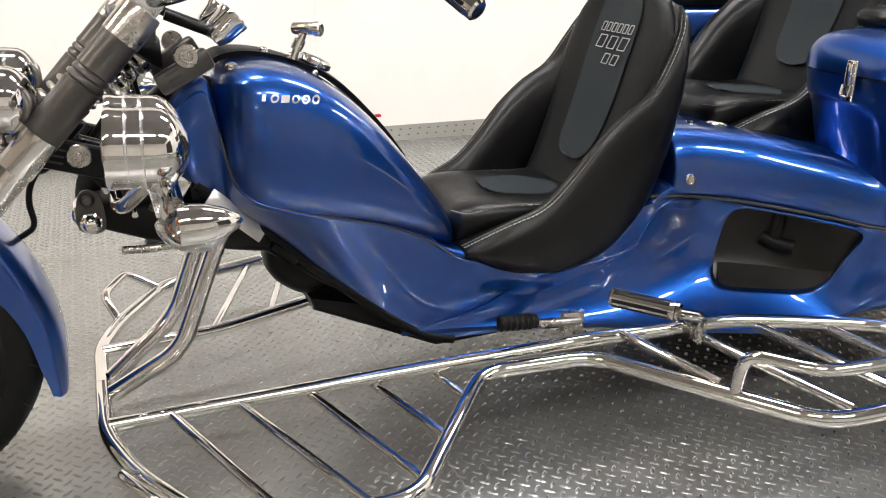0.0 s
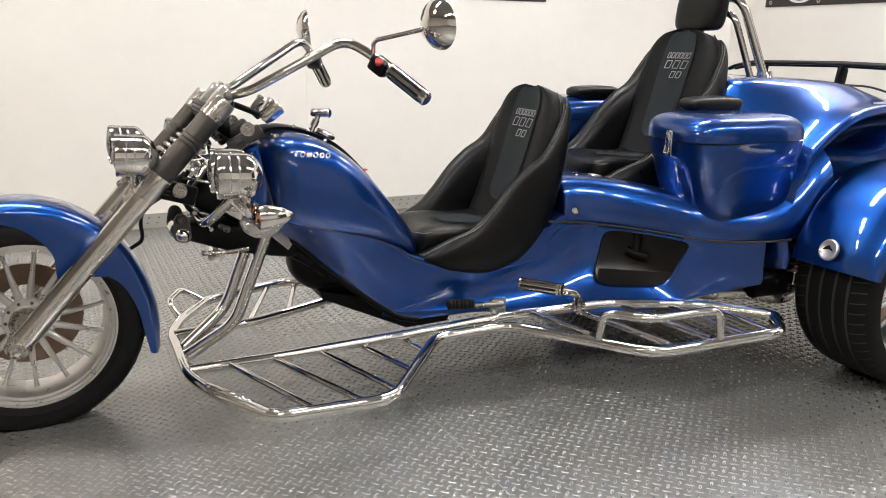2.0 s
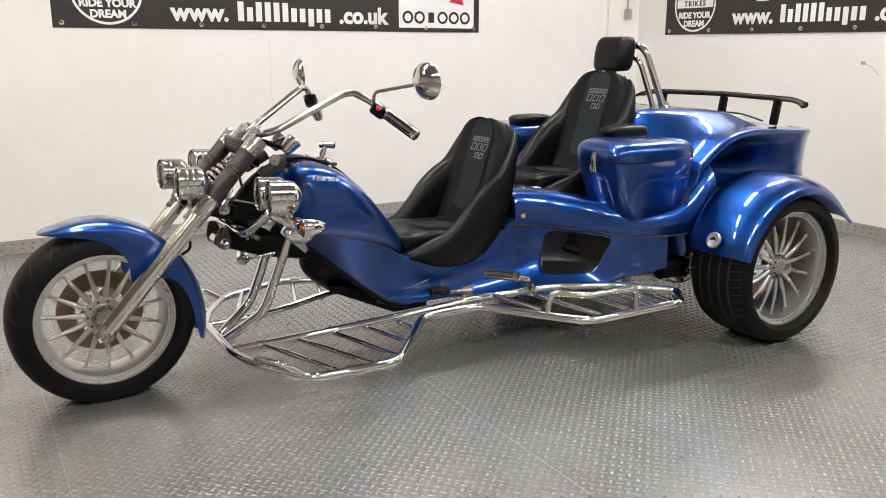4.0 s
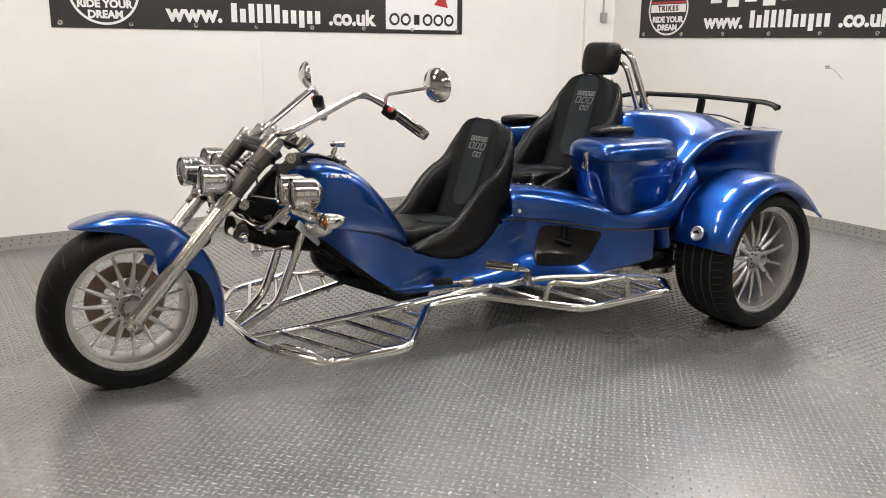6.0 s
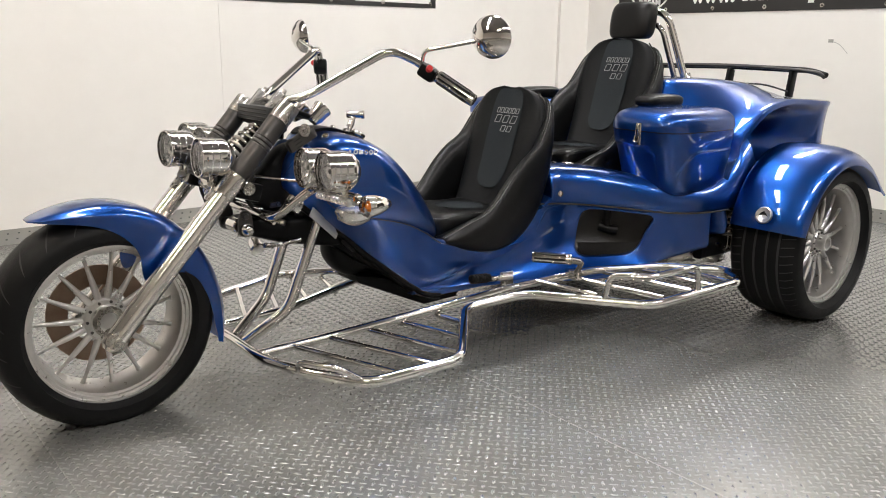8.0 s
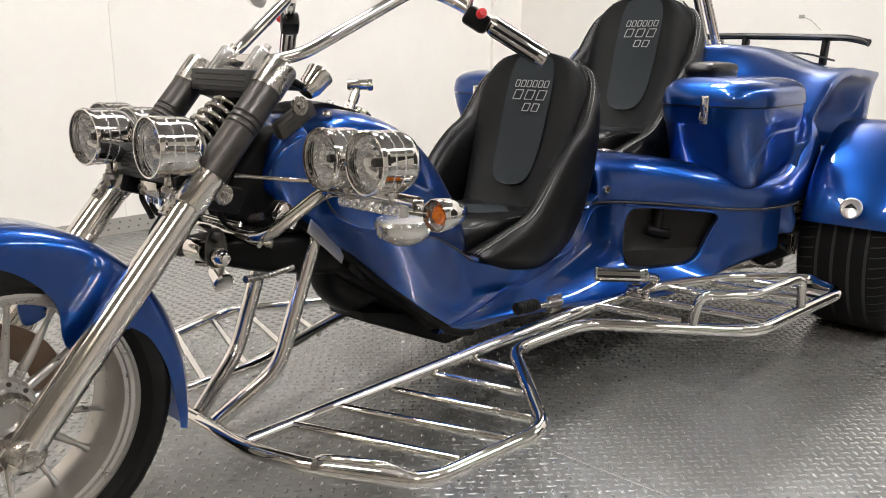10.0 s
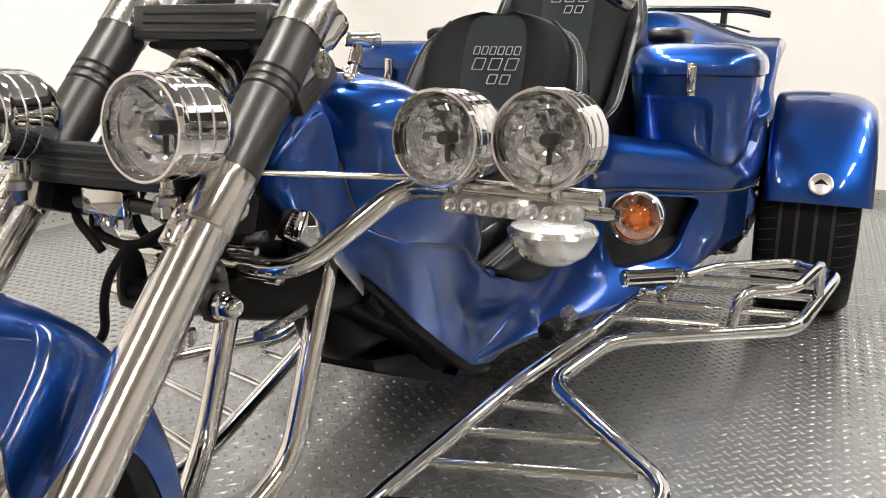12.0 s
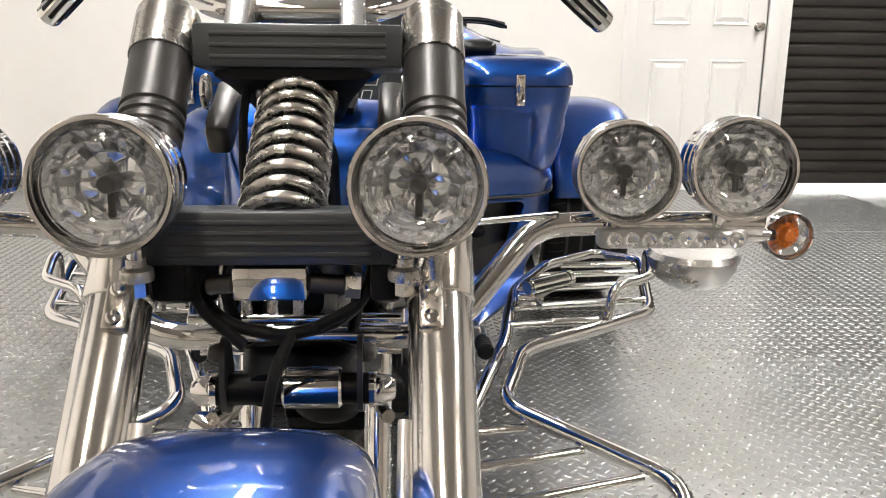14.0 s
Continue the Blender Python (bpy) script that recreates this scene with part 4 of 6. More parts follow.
# gauges
for y in (-0.072, 0.062):
    gm = Matrix.Translation((0.735, y, 0.893)) @ frame_of((0.72, 0, 0.69))
    ga = part("gauge", revolve([(0, -0.05), (0.018, -0.048), (0.027, -0.03), (0.030, 0.0), (0.032, 0.004), (0.032, 0.012), (0.029, 0.015), (0.027, 0.012)], 32, gm), CHROME, trike, "round chrome instrument")
    part("dial", revolve([(0, 0.011), (0.027, 0.011), (0.027, 0.009), (0, 0.009)], 24, gm), PLASTIC, ga)
part("gauge_bracket", tube([(0.62, -0.07, 0.905), (0.70, -0.072, 0.872), (0.70, 0.062, 0.872), (0.62, 0.06, 0.905)], 0.009, 0.02, 10), PLASTIC, trike)

# front mudguard
rows = []
for a, r, depth, hw in spline([(119, 0.369, 0.003, 0.022), (116.5, 0.367, 0.010, 0.048), (112, 0.364, 0.022, 0.070), (106, 0.362, 0.036, 0.085), (98, 0.361, 0.052, 0.093), (82, 0.360, 0.085, 0.098), (66, 0.358, 0.130, 0.100), (56, 0.356, 0.180, 0.100), (46, 0.354, 0.190, 0.100), (38, 0.353, 0.135, 0.099), (26, 0.353, 0.080, 0.097), (10, 0.357, 0.062, 0.094), (-8, 0.368, 0.052, 0.088), (-20, 0.378, 0.030, 0.078)], 60):
    row = []
    c = min(1.0, depth / 0.055)
    prof = [(-1.0, depth), (-1.0, depth * 0.60), (-0.985, depth * 0.25 + 0.012 * c), (-0.90, 0.020 * c), (-0.68, 0.006 * c), (-0.35, 0.001 * c), (0, 0.0), (0.35, 0.001 * c), (0.68, 0.006 * c), (0.90, 0.020 * c), (0.985, depth * 0.25 + 0.012 * c), (1.0, depth * 0.60), (1.0, depth)]
    for q, d in spline(prof, 37):
        rr = r - d
        row.append((0.012 + rr * math.cos(radians(a)), q * hw, 0.304 + rr * math.sin(radians(a))))
    rows.append(row)
part("front_mudguard", thicken(grid_mesh(rows), 0.004), BLUE, trike, "glossy blue front mudguard", angle=50)

# ---- body ----
def half_loft(rows_half):
    """Half sections (y, z from bottom centre to top centre at an x), mirrored into a closed skin."""
    rows = []
    for x, hp in rows_half:
        rows.append([(x, -p[0], p[1]) for p in hp] + [(x, p[0], p[1]) for p in hp[::-1]][1:-1])
    return grid_mesh(rows, True, True)


# tank: broadest below its middle, tucked in again towards the seam with the shell
rows = []
for x, w, zb, zt in spline([(0.692, 0.035, 0.665, 0.735), (0.695, 0.075, 0.636, 0.768), (0.703, 0.122, 0.606, 0.792), (0.722, 0.170, 0.581, 0.812), (0.758, 0.204, 0.566, 0.824), (0.81, 0.219, 0.551, 0.820), (0.87, 0.227, 0.537, 0.800), (0.93, 0.226, 0.523, 0.763), (0.99, 0.217, 0.505, 0.708), (1.05, 0.203, 0.480, 0.637), (1.10, 0.186, 0.452, 0.572), (1.14, 0.165, 0.430, 0.518), (1.165, 0.14, 0.417, 0.475), (1.18, 0.10, 0.41, 0.445)], 84):
    rows.append((x, [(w * q, zb + (zt - zb) * v) for q, v in spline([(0.0, -0.12), (0.60, -0.11), (0.84, -0.06), (0.915, 0.02), (0.975, 0.17), (1.0, 0.34), (0.993, 0.55), (0.955, 0.75), (0.865, 0.885), (0.67, 0.962), (0.35, 0.992), (0.0, 1.0)], 56)]))
tank = part("tank", half_loft(rows), BLUE, trike, "glossy blue tank with a chrome badge", angle=60)
TANK_ROWS = [(x, [p for p in hp if p[1] > hp[0][1] + 0.03]) for x, hp in rows]


def tank_side(x, z):
    """Half width of the tank at a place on its flank."""
    ys = [float(np.interp(z, [p[1] for p in hp], [p[0] for p in hp])) for _, hp in TANK_ROWS]
    return float(np.interp(x, [r[0] for r in TANK_ROWS], ys))


# shell: narrow keel edge, leaning outwards up to the lip round the tank
SHELL = [(0.598, 0.035, 0.652, 0.048, 0.678, 0.040, 0.692), (0.610, 0.060, 0.637, 0.074, 0.712, 0.060, 0.735), (0.642, 0.083, 0.593, 0.094, 0.752, 0.075, 0.778), (0.676, 0.086, 0.560, 0.106, 0.762, 0.085, 0.790),
         (0.694, 0.089, 0.547, 0.116, 0.690, 0.080, 0.750), (0.708, 0.091, 0.536, 0.136, 0.604, 0.105, 0.630), (0.735, 0.096, 0.516, 0.172, 0.573, 0.140, 0.590), (0.80, 0.117, 0.463, 0.199, 0.551, 0.170, 0.566),
         (0.87, 0.137, 0.397, 0.2075, 0.533, 0.180, 0.548), (0.945, 0.152, 0.335, 0.207, 0.514, 0.180, 0.528), (1.008, 0.162, 0.284, 0.197, 0.492, 0.170, 0.505), (1.087, 0.174, 0.229, 0.181, 0.453, 0.155, 0.466),
         (1.15, 0.182, 0.216, 0.190, 0.407, 0.165, 0.424), (1.30, 0.190, 0.214, 0.228, 0.375, 0.190, 0.400), (1.45, 0.195, 0.218, 0.240, 0.370, 0.200, 0.400), (1.56, 0.200, 0.225, 0.246, 0.400, 0.215, 0.440),
         (1.63, 0.200, 0.232, 0.251, 0.490, 0.225, 0.530), (1.75, 0.190, 0.245, 0.248, 0.490, 0.220, 0.530), (1.83, 0.170, 0.255, 0.225, 0.480, 0.200, 0.520)]
rows = []
for x, yk, zk, ym, zm, ys, zs in spline(SHELL, 110):
    half = [(0.0, zk + 0.010), (yk * 0.8, zk + 0.002), (yk - 0.004, zk), (yk + 0.001, zk + 0.004)]
    half += [(yk + (ym - yk) * u + 0.020 * u * (1 - u), zk + (zm - zk) * u) for u in (0.12, 0.35, 0.6, 0.82, 0.95)]
    half += [(ym, zm), (ym - 0.002, zm + 0.003), (ym - 0.007, zm + 0.005), (ys, zs), (0.0, zs)]
    rows.append((x, spline(half, 60)))
part("body_shell", half_loft(rows), BLUE, trike, "glossy blue lower body shell", angle=50)
for sg in (-1, 1):
    part("tank_seam", tube([(x, sg * (ym - 0.001), zm + 0.003) for x, yk, zk, ym, zm, ys, zs in SHELL[4:13]], 0.0022, 0.02, 8), JOINT, trike)
# black keel below the shell's front edge
EDGE = [(0.642, 0.083, 0.593), (0.69, 0.088, 0.552), (0.74, 0.097, 0.515), (0.80, 0.117, 0.463), (0.87, 0.137, 0.397), (0.945, 0.152, 0.335), (1.008, 0.162, 0.284), (1.087, 0.174, 0.229), (1.15, 0.182, 0.216)]
part("keel", hull([(x, 0, w * (0.60 if x < 0.75 else 0.94), z - 0.018, z + 0.05) for x, w, z in EDGE] + [(1.20, 0, 0.176, 0.203, 0.28), (1.40, 0, 0.18, 0.206, 0.28), (1.8, 0, 0.16, 0.215, 0.30), (2.3, 0, 0.25, 0.22, 0.4)], 60, 28, 7), PLASTIC, trike, "black plastic keel and belly pan")
part("keel_core", hull([(0.64, 0, 0.055, 0.510, 0.62), (0.72, 0, 0.080, 0.458, 0.56), (0.80, 0, 0.090, 0.412, 0.50), (0.86, 0, 0.108, 0.368, 0.46), (0.92, 0, 0.125, 0.330, 0.42), (1.00, 0, 0.138, 0.272, 0.36), (1.08, 0, 0.15, 0.215, 0.30)], 34, 28, 7), PLASTIC, trike)
# rounded scoop on the centre line, and the flat-sided belly pan behind it
rows = []
for x, w, zb, zt in spline([(0.778, 0.018, 0.385, 0.425), (0.786, 0.042, 0.360, 0.440), (0.812, 0.058, 0.328, 0.445), (0.850, 0.064, 0.304, 0.430), (0.880, 0.066, 0.300, 0.405), (0.915, 0.085, 0.316, 0.385), (0.955, 0.115, 0.318, 0.368), (1.00, 0.14, 0.300, 0.350)], 34):
    rows.append([(x, w * math.copysign(abs(math.cos(t)) ** 0.85, math.cos(t)), (zb + zt) / 2 + (zt - zb) / 2 * math.sin(t)) for t in [2 * math.pi * k / 36 for k in range(36)]])
part("air_scoop", grid_mesh(rows, True, True), PLASTIC, trike, "rounded black plastic air scoop")
bm = bmesh.new()
lo = [(0.872, -0.070, 0.282), (1.150, -0.092, 0.160), (1.30, -0.10, 0.165), (1.30, 0.10, 0.165), (1.150, 0.092, 0.160), (0.872, 0.070, 0.282)]
hi = [(0.862, -0.070, 0.310), (1.030, -0.100, 0.275), (1.30, -0.14, 0.225), (1.30, 0.14, 0.225), (1.030, 0.100, 0.275), (0.862, 0.070, 0.310)]
grid_mesh([lo, hi], True, True, bm=bm)
bmesh.ops.bevel(bm, geom=bm.edges[:], offset=0.004, segments=2, profile=0.5, affect="EDGES")
part("belly_pan", bm, PLASTIC, trike, angle=30)
for sg in (-1, 1):
    part("duct_pad", box((0.070, 0.012, 0.036), (0.810, sg * 0.112, 0.440), bevel=0.009, m=Matrix.Rotation(radians(42), 4, "Y")), PLASTIC, trike)
    part("body_trim", tube([(x + 0.004, sg * (w - 0.003), z - 0.005) for x, w, z in EDGE], 0.0115, 0.05, 10), PLASTIC, trike)
    plate = box((0.135, 0.004, 0.036), (0, 0, 0), bevel=0.0018)
    bmesh.ops.transform(plate, matrix=Matrix.Translation((0.715, sg * 0.112, 0.526)) @ Matrix.Rotation(radians(43), 4, "Y") @ Matrix.Rotation(radians(sg * 22), 4, "X"), verts=plate.verts)
    part("name_plate", plate, ALLOY, trike, "small pale metal plate")
# side badge: plain raised chrome shapes
for sg in (-1, 1):
    bm = bmesh.new()
    for k in range(6):
        own = ring(0.0042, 0.0074, 16) if k not in (0, 2) else sheet(0.0060 if k == 0 else 0.0145, 0.0120, Matrix.Identity(4))
        x, z = 0.766 + 0.0182 * k, 0.769 - 0.0014 * k
        for v in own.verts:
            px, pz = x + v.co.x + 0.25 * v.co.y, z + v.co.y
            v.co = (px, sg * (tank_side(px, pz) + 0.0012), pz)
        thicken(own, 0.003 * sg)
        join(bm, own)
    part("badge", bm, ALLOY, tank, "small raised chrome badge shapes")
# dash strip on top of the tank, filler cap and pull knob
rows = []
for x, z, w in spline([(0.690, 0.815, 0.055), (0.72, 0.832, 0.060), (0.78, 0.833, 0.050), (0.86, 0.812, 0.040), (0.95, 0.765, 0.030), (1.04, 0.675, 0.024), (1.10, 0.595, 0.020)], 30):
    rows.append([(x, w * q, z + 0.004 - 0.004 * q * q) for q in (-1, -0.6, 0, 0.6, 1)])
part("dash_strip", thicken(grid_mesh(rows), 0.010), PLASTIC, tank, "black trim strip along the tank top")
cap = part("filler_cap", revolve([(0.030, 0), (0.034, 0.004), (0.034, 0.012), (0.028, 0.018), (0.010, 0.020), (0, 0.020)], 32, Matrix.Translation((0.905, -0.01, 0.795)) @ frame_of((0.42, 0, 0.9))), CHROME, tank, "chrome filler cap")
for k in range(4):
    part("tank_bolt", revolve([(0, 0.012), (0.006, 0.011), (0.009, 0.006), (0.009, 0)], 14, Matrix.Translation((0.800 + 0.05 * k, -0.035, 0.828 - 0.012 * k * k)) @ frame_of((0.2, 0, 1))), CHROME, tank)
part("tank_bolt", revolve([(0, 0.008), (0.008, 0.007), (0.011, 0.002), (0.011, 0)], 14, Matrix.Translation((0.725, -0.115, 0.815)) @ frame_of((-0.2, -0.4, 1))), CHROME, tank)
knob = part("pull_knob", rod((0.855, -0.045, 0.815), (0.878, -0.045, 0.862), 0.008, seg=14), CHROME, trike, "chrome T-shaped pull knob")
part("knob_sleeve", rod((0.862, -0.045, 0.832), (0.872, -0.045, 0.852), 0.012, seg=16), CHROME, knob)
part("knob_bar", revolve([(0, -0.030), (0.010, -0.029), (0.0125, -0.024), (0.0125, 0.018), (0.0145, 0.020), (0.0145, 0.030), (0.011, 0.033), (0, 0.033)], 20, Matrix.Translation((0.885, -0.045, 0.872)) @ frame_of((0.75, -0.66, 0.0))), CHROME, knob)
part("red_switch", box((0.012, 0.012, 0.006), (1.045, 0.0, 0.682), bevel=0.002), RED, tank)

# upper rear body that carries the cases
rows = []
for x, w, zb, zt in spline([(1.652, 0.225, 0.520, 0.620), (1.656, 0.246, 0.510, 0.640), (1.67, 0.252, 0.506, 0.650), (1.72, 0.262, 0.502, 0.652), (1.82, 0.308, 0.492, 0.644), (1.92, 0.408, 0.482, 0.630), (2.00, 0.512, 0.473, 0.614), (2.10, 0.575, 0.468, 0.603), (2.22, 0.603, 0.466, 0.611), (2.32, 0.616, 0.470, 0.665), (2.40, 0.622, 0.480, 0.745), (2.47, 0.615, 0.50, 0.80)], 90):
    h = zt - zb
    rows.append((x, [(w * q, zb + h * v) for q, v in spline([(0.0, 0.0), (0.7, 0.0), (0.955, 0.0), (0.985, 0.03), (0.995, 0.12), (1.0, 0.32), (0.985, 0.52), (0.955, 0.68), (0.89, 0.84), (0.78, 0.95), (0.6, 1.0), (0.3, 1.0), (0.0, 1.0)], 56)]))
part("rear_shoulder", half_loft(rows), BLUE, trike, "glossy blue rear shoulder of the body", angle=50)
for sg in (-1, 1):
    sb = part("side_button", revolve([(0.0, 0.004), (0.006, 0.004), (0.0065, 0.002), (0.009, 0.002), (0.0095, 0.005), (0.0125, 0.004), (0.013, 0.0)], 24, Matrix.Translation((1.690, sg * 0.2560, 0.546)) @ frame_of((0.15 * -1, sg, 0.1))), CHROME, trike, "round chrome fixing button")
    # one skin: the flared shelf, the wall with its opening and the pillar behind it
    WALL = [(1.30, 0.222), (1.46, 0.236), (1.62, 0.249), (1.745, 0.251), (1.835, 0.295), (1.925, 0.395), (1.985, 0.475), (2.07, 0.540), (2.21, 0.592)]
    LIP = [(1.04, 0.168, 0.243), (1.25, 0.222, 0.246), (1.50, 0.300, 0.243), (1.68, 0.385, 0.238), (1.81, 0.440, 0.240), (1.91, 0.470, 0.252), (1.985, 0.492, 0.275), (2.07, 0.530, 0.300), (2.215, 0.590, 0.332)]
    TOP = [0.43, 0.46, 0.50, 0.503, 0.492, 0.482, 0.475, 0.470, 0.468]
    plan = spline([(*a, *b, c) for a, b, c in zip(WALL, LIP, TOP)], 401)

    def skin(u, v, back=0.0):
        g = min(1.0, max(0.0, u)) * 400
        i = min(399, int(g))
        wx, wy, lx, ly, lz, zt = plan[i] + (plan[i + 1] - plan[i]) * (g - i)
        f = (1 - v) ** 3
        return (wx + (lx - wx) * f + 0.75 * back, sg * (wy + (ly - wy) * f - 0.65 * back), lz + (zt - lz) * v**1.1)

    uc, vc, hu, hv = 0.577, 0.590, 0.156, 0.345
    angles = sorted([2 * math.pi * k / 180 for k in range(180)] + [math.atan2((y - vc) / hv, (x - uc) / hu) % (2 * math.pi) for x in (0, 1) for y in (0, 1)])
    rings = [[] for _ in range(34)]
    for a in angles:
        c, t = math.cos(a), math.sin(a)
        pw = 4.0 if (c > 0 and t < 0) else 6.0
        r = (abs(c) ** pw + abs(t) ** pw) ** (-1 / pw)
        hu2, hv2 = uc + hu * r * c + (0.033 * t * r if c < 0 else 0.052 * t * r - 0.012 * c), vc + hv * r * t
        reach = min(((1 - uc) if c > 0 else uc) / (hu * abs(c) + 1e-9), ((1 - vc) if t > 0 else vc) / (hv * abs(t) + 1e-9))
        ou, ov = uc + hu * c * reach, vc + hv * t * reach
        rings[0].append(skin(hu2, hv2, 0.030))
        rings[1].append(skin(hu2, hv2, 0.007))
        for q in range(30):
            w = (q / 29) ** 1.2
            rings[2 + q].append(skin(hu2 + (ou - hu2) * w, hv2 + (ov - hv2) * w, 0.003 * max(0, 1 - q / 2)))
        px, py, pz = skin(ou, max(0.0, ov))
        low = ov < 0.001
        rings[32].append((px, py - sg * (0.008 if low else 0.012), pz - (0.014 if low else 0.0)))
        rings[33].append((px + 0.01, py - sg * (0.045 if low else 0.03), pz - (0.018 if low else 0.0)))
    part("side_skin", grid_mesh(rings, True), BLUE, trike, "blue bodywork with a flared shelf round the side opening", angle=50)
    # near-black sheet added behind the opening, in place of its shaded inside
    rows = [[skin(0.39 + 0.40 * u / 10, 0.12 + 0.88 * v / 6, 0.050) for u in range(11)] for v in range(7)]
    part("side_window", thicken(grid_mesh(rows), 0.004), DARK_INSIDE, trike, "dark sheet behind the side opening, standing in for its shaded inside")
    rows = [[skin(0.41 + 0.31 * u / 10, 0.20 + 0.20 * v / 3, 0.046 - 0.02 * (1 - v / 3)) for u in range(11)] for v in range(4)]
    part("side_mesh", thicken(grid_mesh(rows), 0.003), CARBON, trike, "dark woven mesh at the foot of the opening")
    hose = [Vector(skin(0.56, 0.95, 0.030)), Vector(skin(0.56, 0.80, 0.028)), Vector(skin(0.555, 0.68, 0.036))]
    eh = part("engine_hose", tube(hose, 0.015, 0.03, 14), CARBON, trike)
    part("hose_clip", tube([Vector(skin(0.53, 0.66, 0.040)), Vector(skin(0.56, 0.62, 0.034)), Vector(skin(0.59, 0.60, 0.042))], 0.019, 0.02, 12), PLASTIC, eh)
    part("opening_lip", tube([skin(0.43, 0.955, -0.004), skin(0.58, 0.960, -0.004), skin(0.74, 0.955, -0.004)], 0.0045, 0.05, 10), BLUE, trike)
    part("seam_strip", tube([(1.60, sg * 0.240, 0.512), (1.66, sg * 0.2475, 0.508), (1.72, sg * 0.262, 0.5035), (1.82, sg * 0.3085, 0.4935), (1.92, sg * 0.4085, 0.4835), (2.00, sg * 0.5125, 0.4745), (2.10, sg * 0.5755, 0.4695), (2.22, sg * 0.6035, 0.4675), (2.30, sg * 0.612, 0.470)], 0.0036, 0.04, 10), JOINT, trike)

# rear bodywork
rows = []
for x, zt, wt, wr, zr, zb, wb in spline([(2.13, 0.60, 0.10, 0.20, 0.58, 0.50, 0.20), (2.22, 0.80, 0.18, 0.30, 0.70, 0.45, 0.40), (2.30, 0.940, 0.24, 0.595, 0.66, 0.36, 0.590), (2.36, 0.970, 0.30, 0.613, 0.750, 0.50, 0.480), (2.50, 0.975, 0.33, 0.620, 0.855, 0.63, 0.400), (2.65, 0.970, 0.34, 0.620, 0.888, 0.62, 0.430), (2.80, 0.955, 0.34, 0.620, 0.885, 0.60, 0.505), (2.93, 0.905, 0.35, 0.622, 0.876, 0.60, 0.575), (3.03, 0.885, 0.35, 0.612, 0.870, 0.58, 0.590), (3.15, 0.880, 0.32, 0.545, 0.866, 0.57, 0.520), (3.23, 0.874, 0.25, 0.44, 0.860, 0.57, 0.41), (3.28, 0.868, 0.15, 0.25, 0.85, 0.58, 0.24)], 90):
    half = [(0.0, zt), (wt * 0.6, zt), (wt, zt - 0.008), (wt + (wr - wt) * 0.30, zt - (zt - zr) * 0.48), (wt + (wr - wt) * 0.65, zt - (zt - zr) * 0.86), (wr - 0.012, zr + 0.008), (wr, zr - 0.004), (wr - 0.006, zr - 0.022), (wr + (wb - wr) * 0.55, zr - 0.05), (wb + (wr - wb) * 0.12, zr - 0.11), (wb, (zr + zb) / 2 - 0.03), (wb, zb), (wb * 0.5, zb), (0.0, zb)]
    hp = spline(half, 44)
    rows.append([(x, -p[0], p[1]) for p in hp] + [(x, p[0], p[1]) for p in hp[::-1]])
part("rear_body", grid_mesh(rows, True, True), BLUE, trike, "glossy blue rear body with the luggage lid", angle=55)
part("lid_seam", tube([(2.86, -0.50, 0.918), (2.84, -0.40, 0.945), (2.84, 0.40, 0.945), (2.86, 0.50, 0.918)], 0.004, 0.04, 8), JOINT, trike)
# spoiler rail
part("spoiler_rail", tube([(3.10, -0.545, 0.985), (3.12, -0.46, 1.005), (3.14, 0.0, 1.012), (3.12, 0.46, 1.005), (3.10, 0.545, 0.985)], 0.0135, 0.06, 14), PLASTIC, trike, "glossy black spoiler rail")
rows = []
for y, x, z, c in spline([(-0.55, 3.07, 0.978, 0.016), (-0.48, 3.10, 1.0, 0.030), (-0.2, 3.13, 1.012, 0.045), (0.2, 3.13, 1.012, 0.045), (0.48, 3.10, 1.0, 0.030), (0.55, 3.07, 0.978, 0.016)], 30):
    rows.append([(x + c * math.cos(2 * math.pi * k / 14), y, z + 0.008 * math.sin(2 * math.pi * k / 14)) for k in range(14)])
part("spoiler_wing", grid_mesh(rows, True, True), PLASTIC, trike)
for y in (-0.38, 0.38, -0.05):
    part("spoiler_post", box((0.05, 0.022, 0.125), (3.10, y, 0.94), bevel=0.008, m=Matrix.Rotation(radians(10), 4, "Y")), PLASTIC, trike)

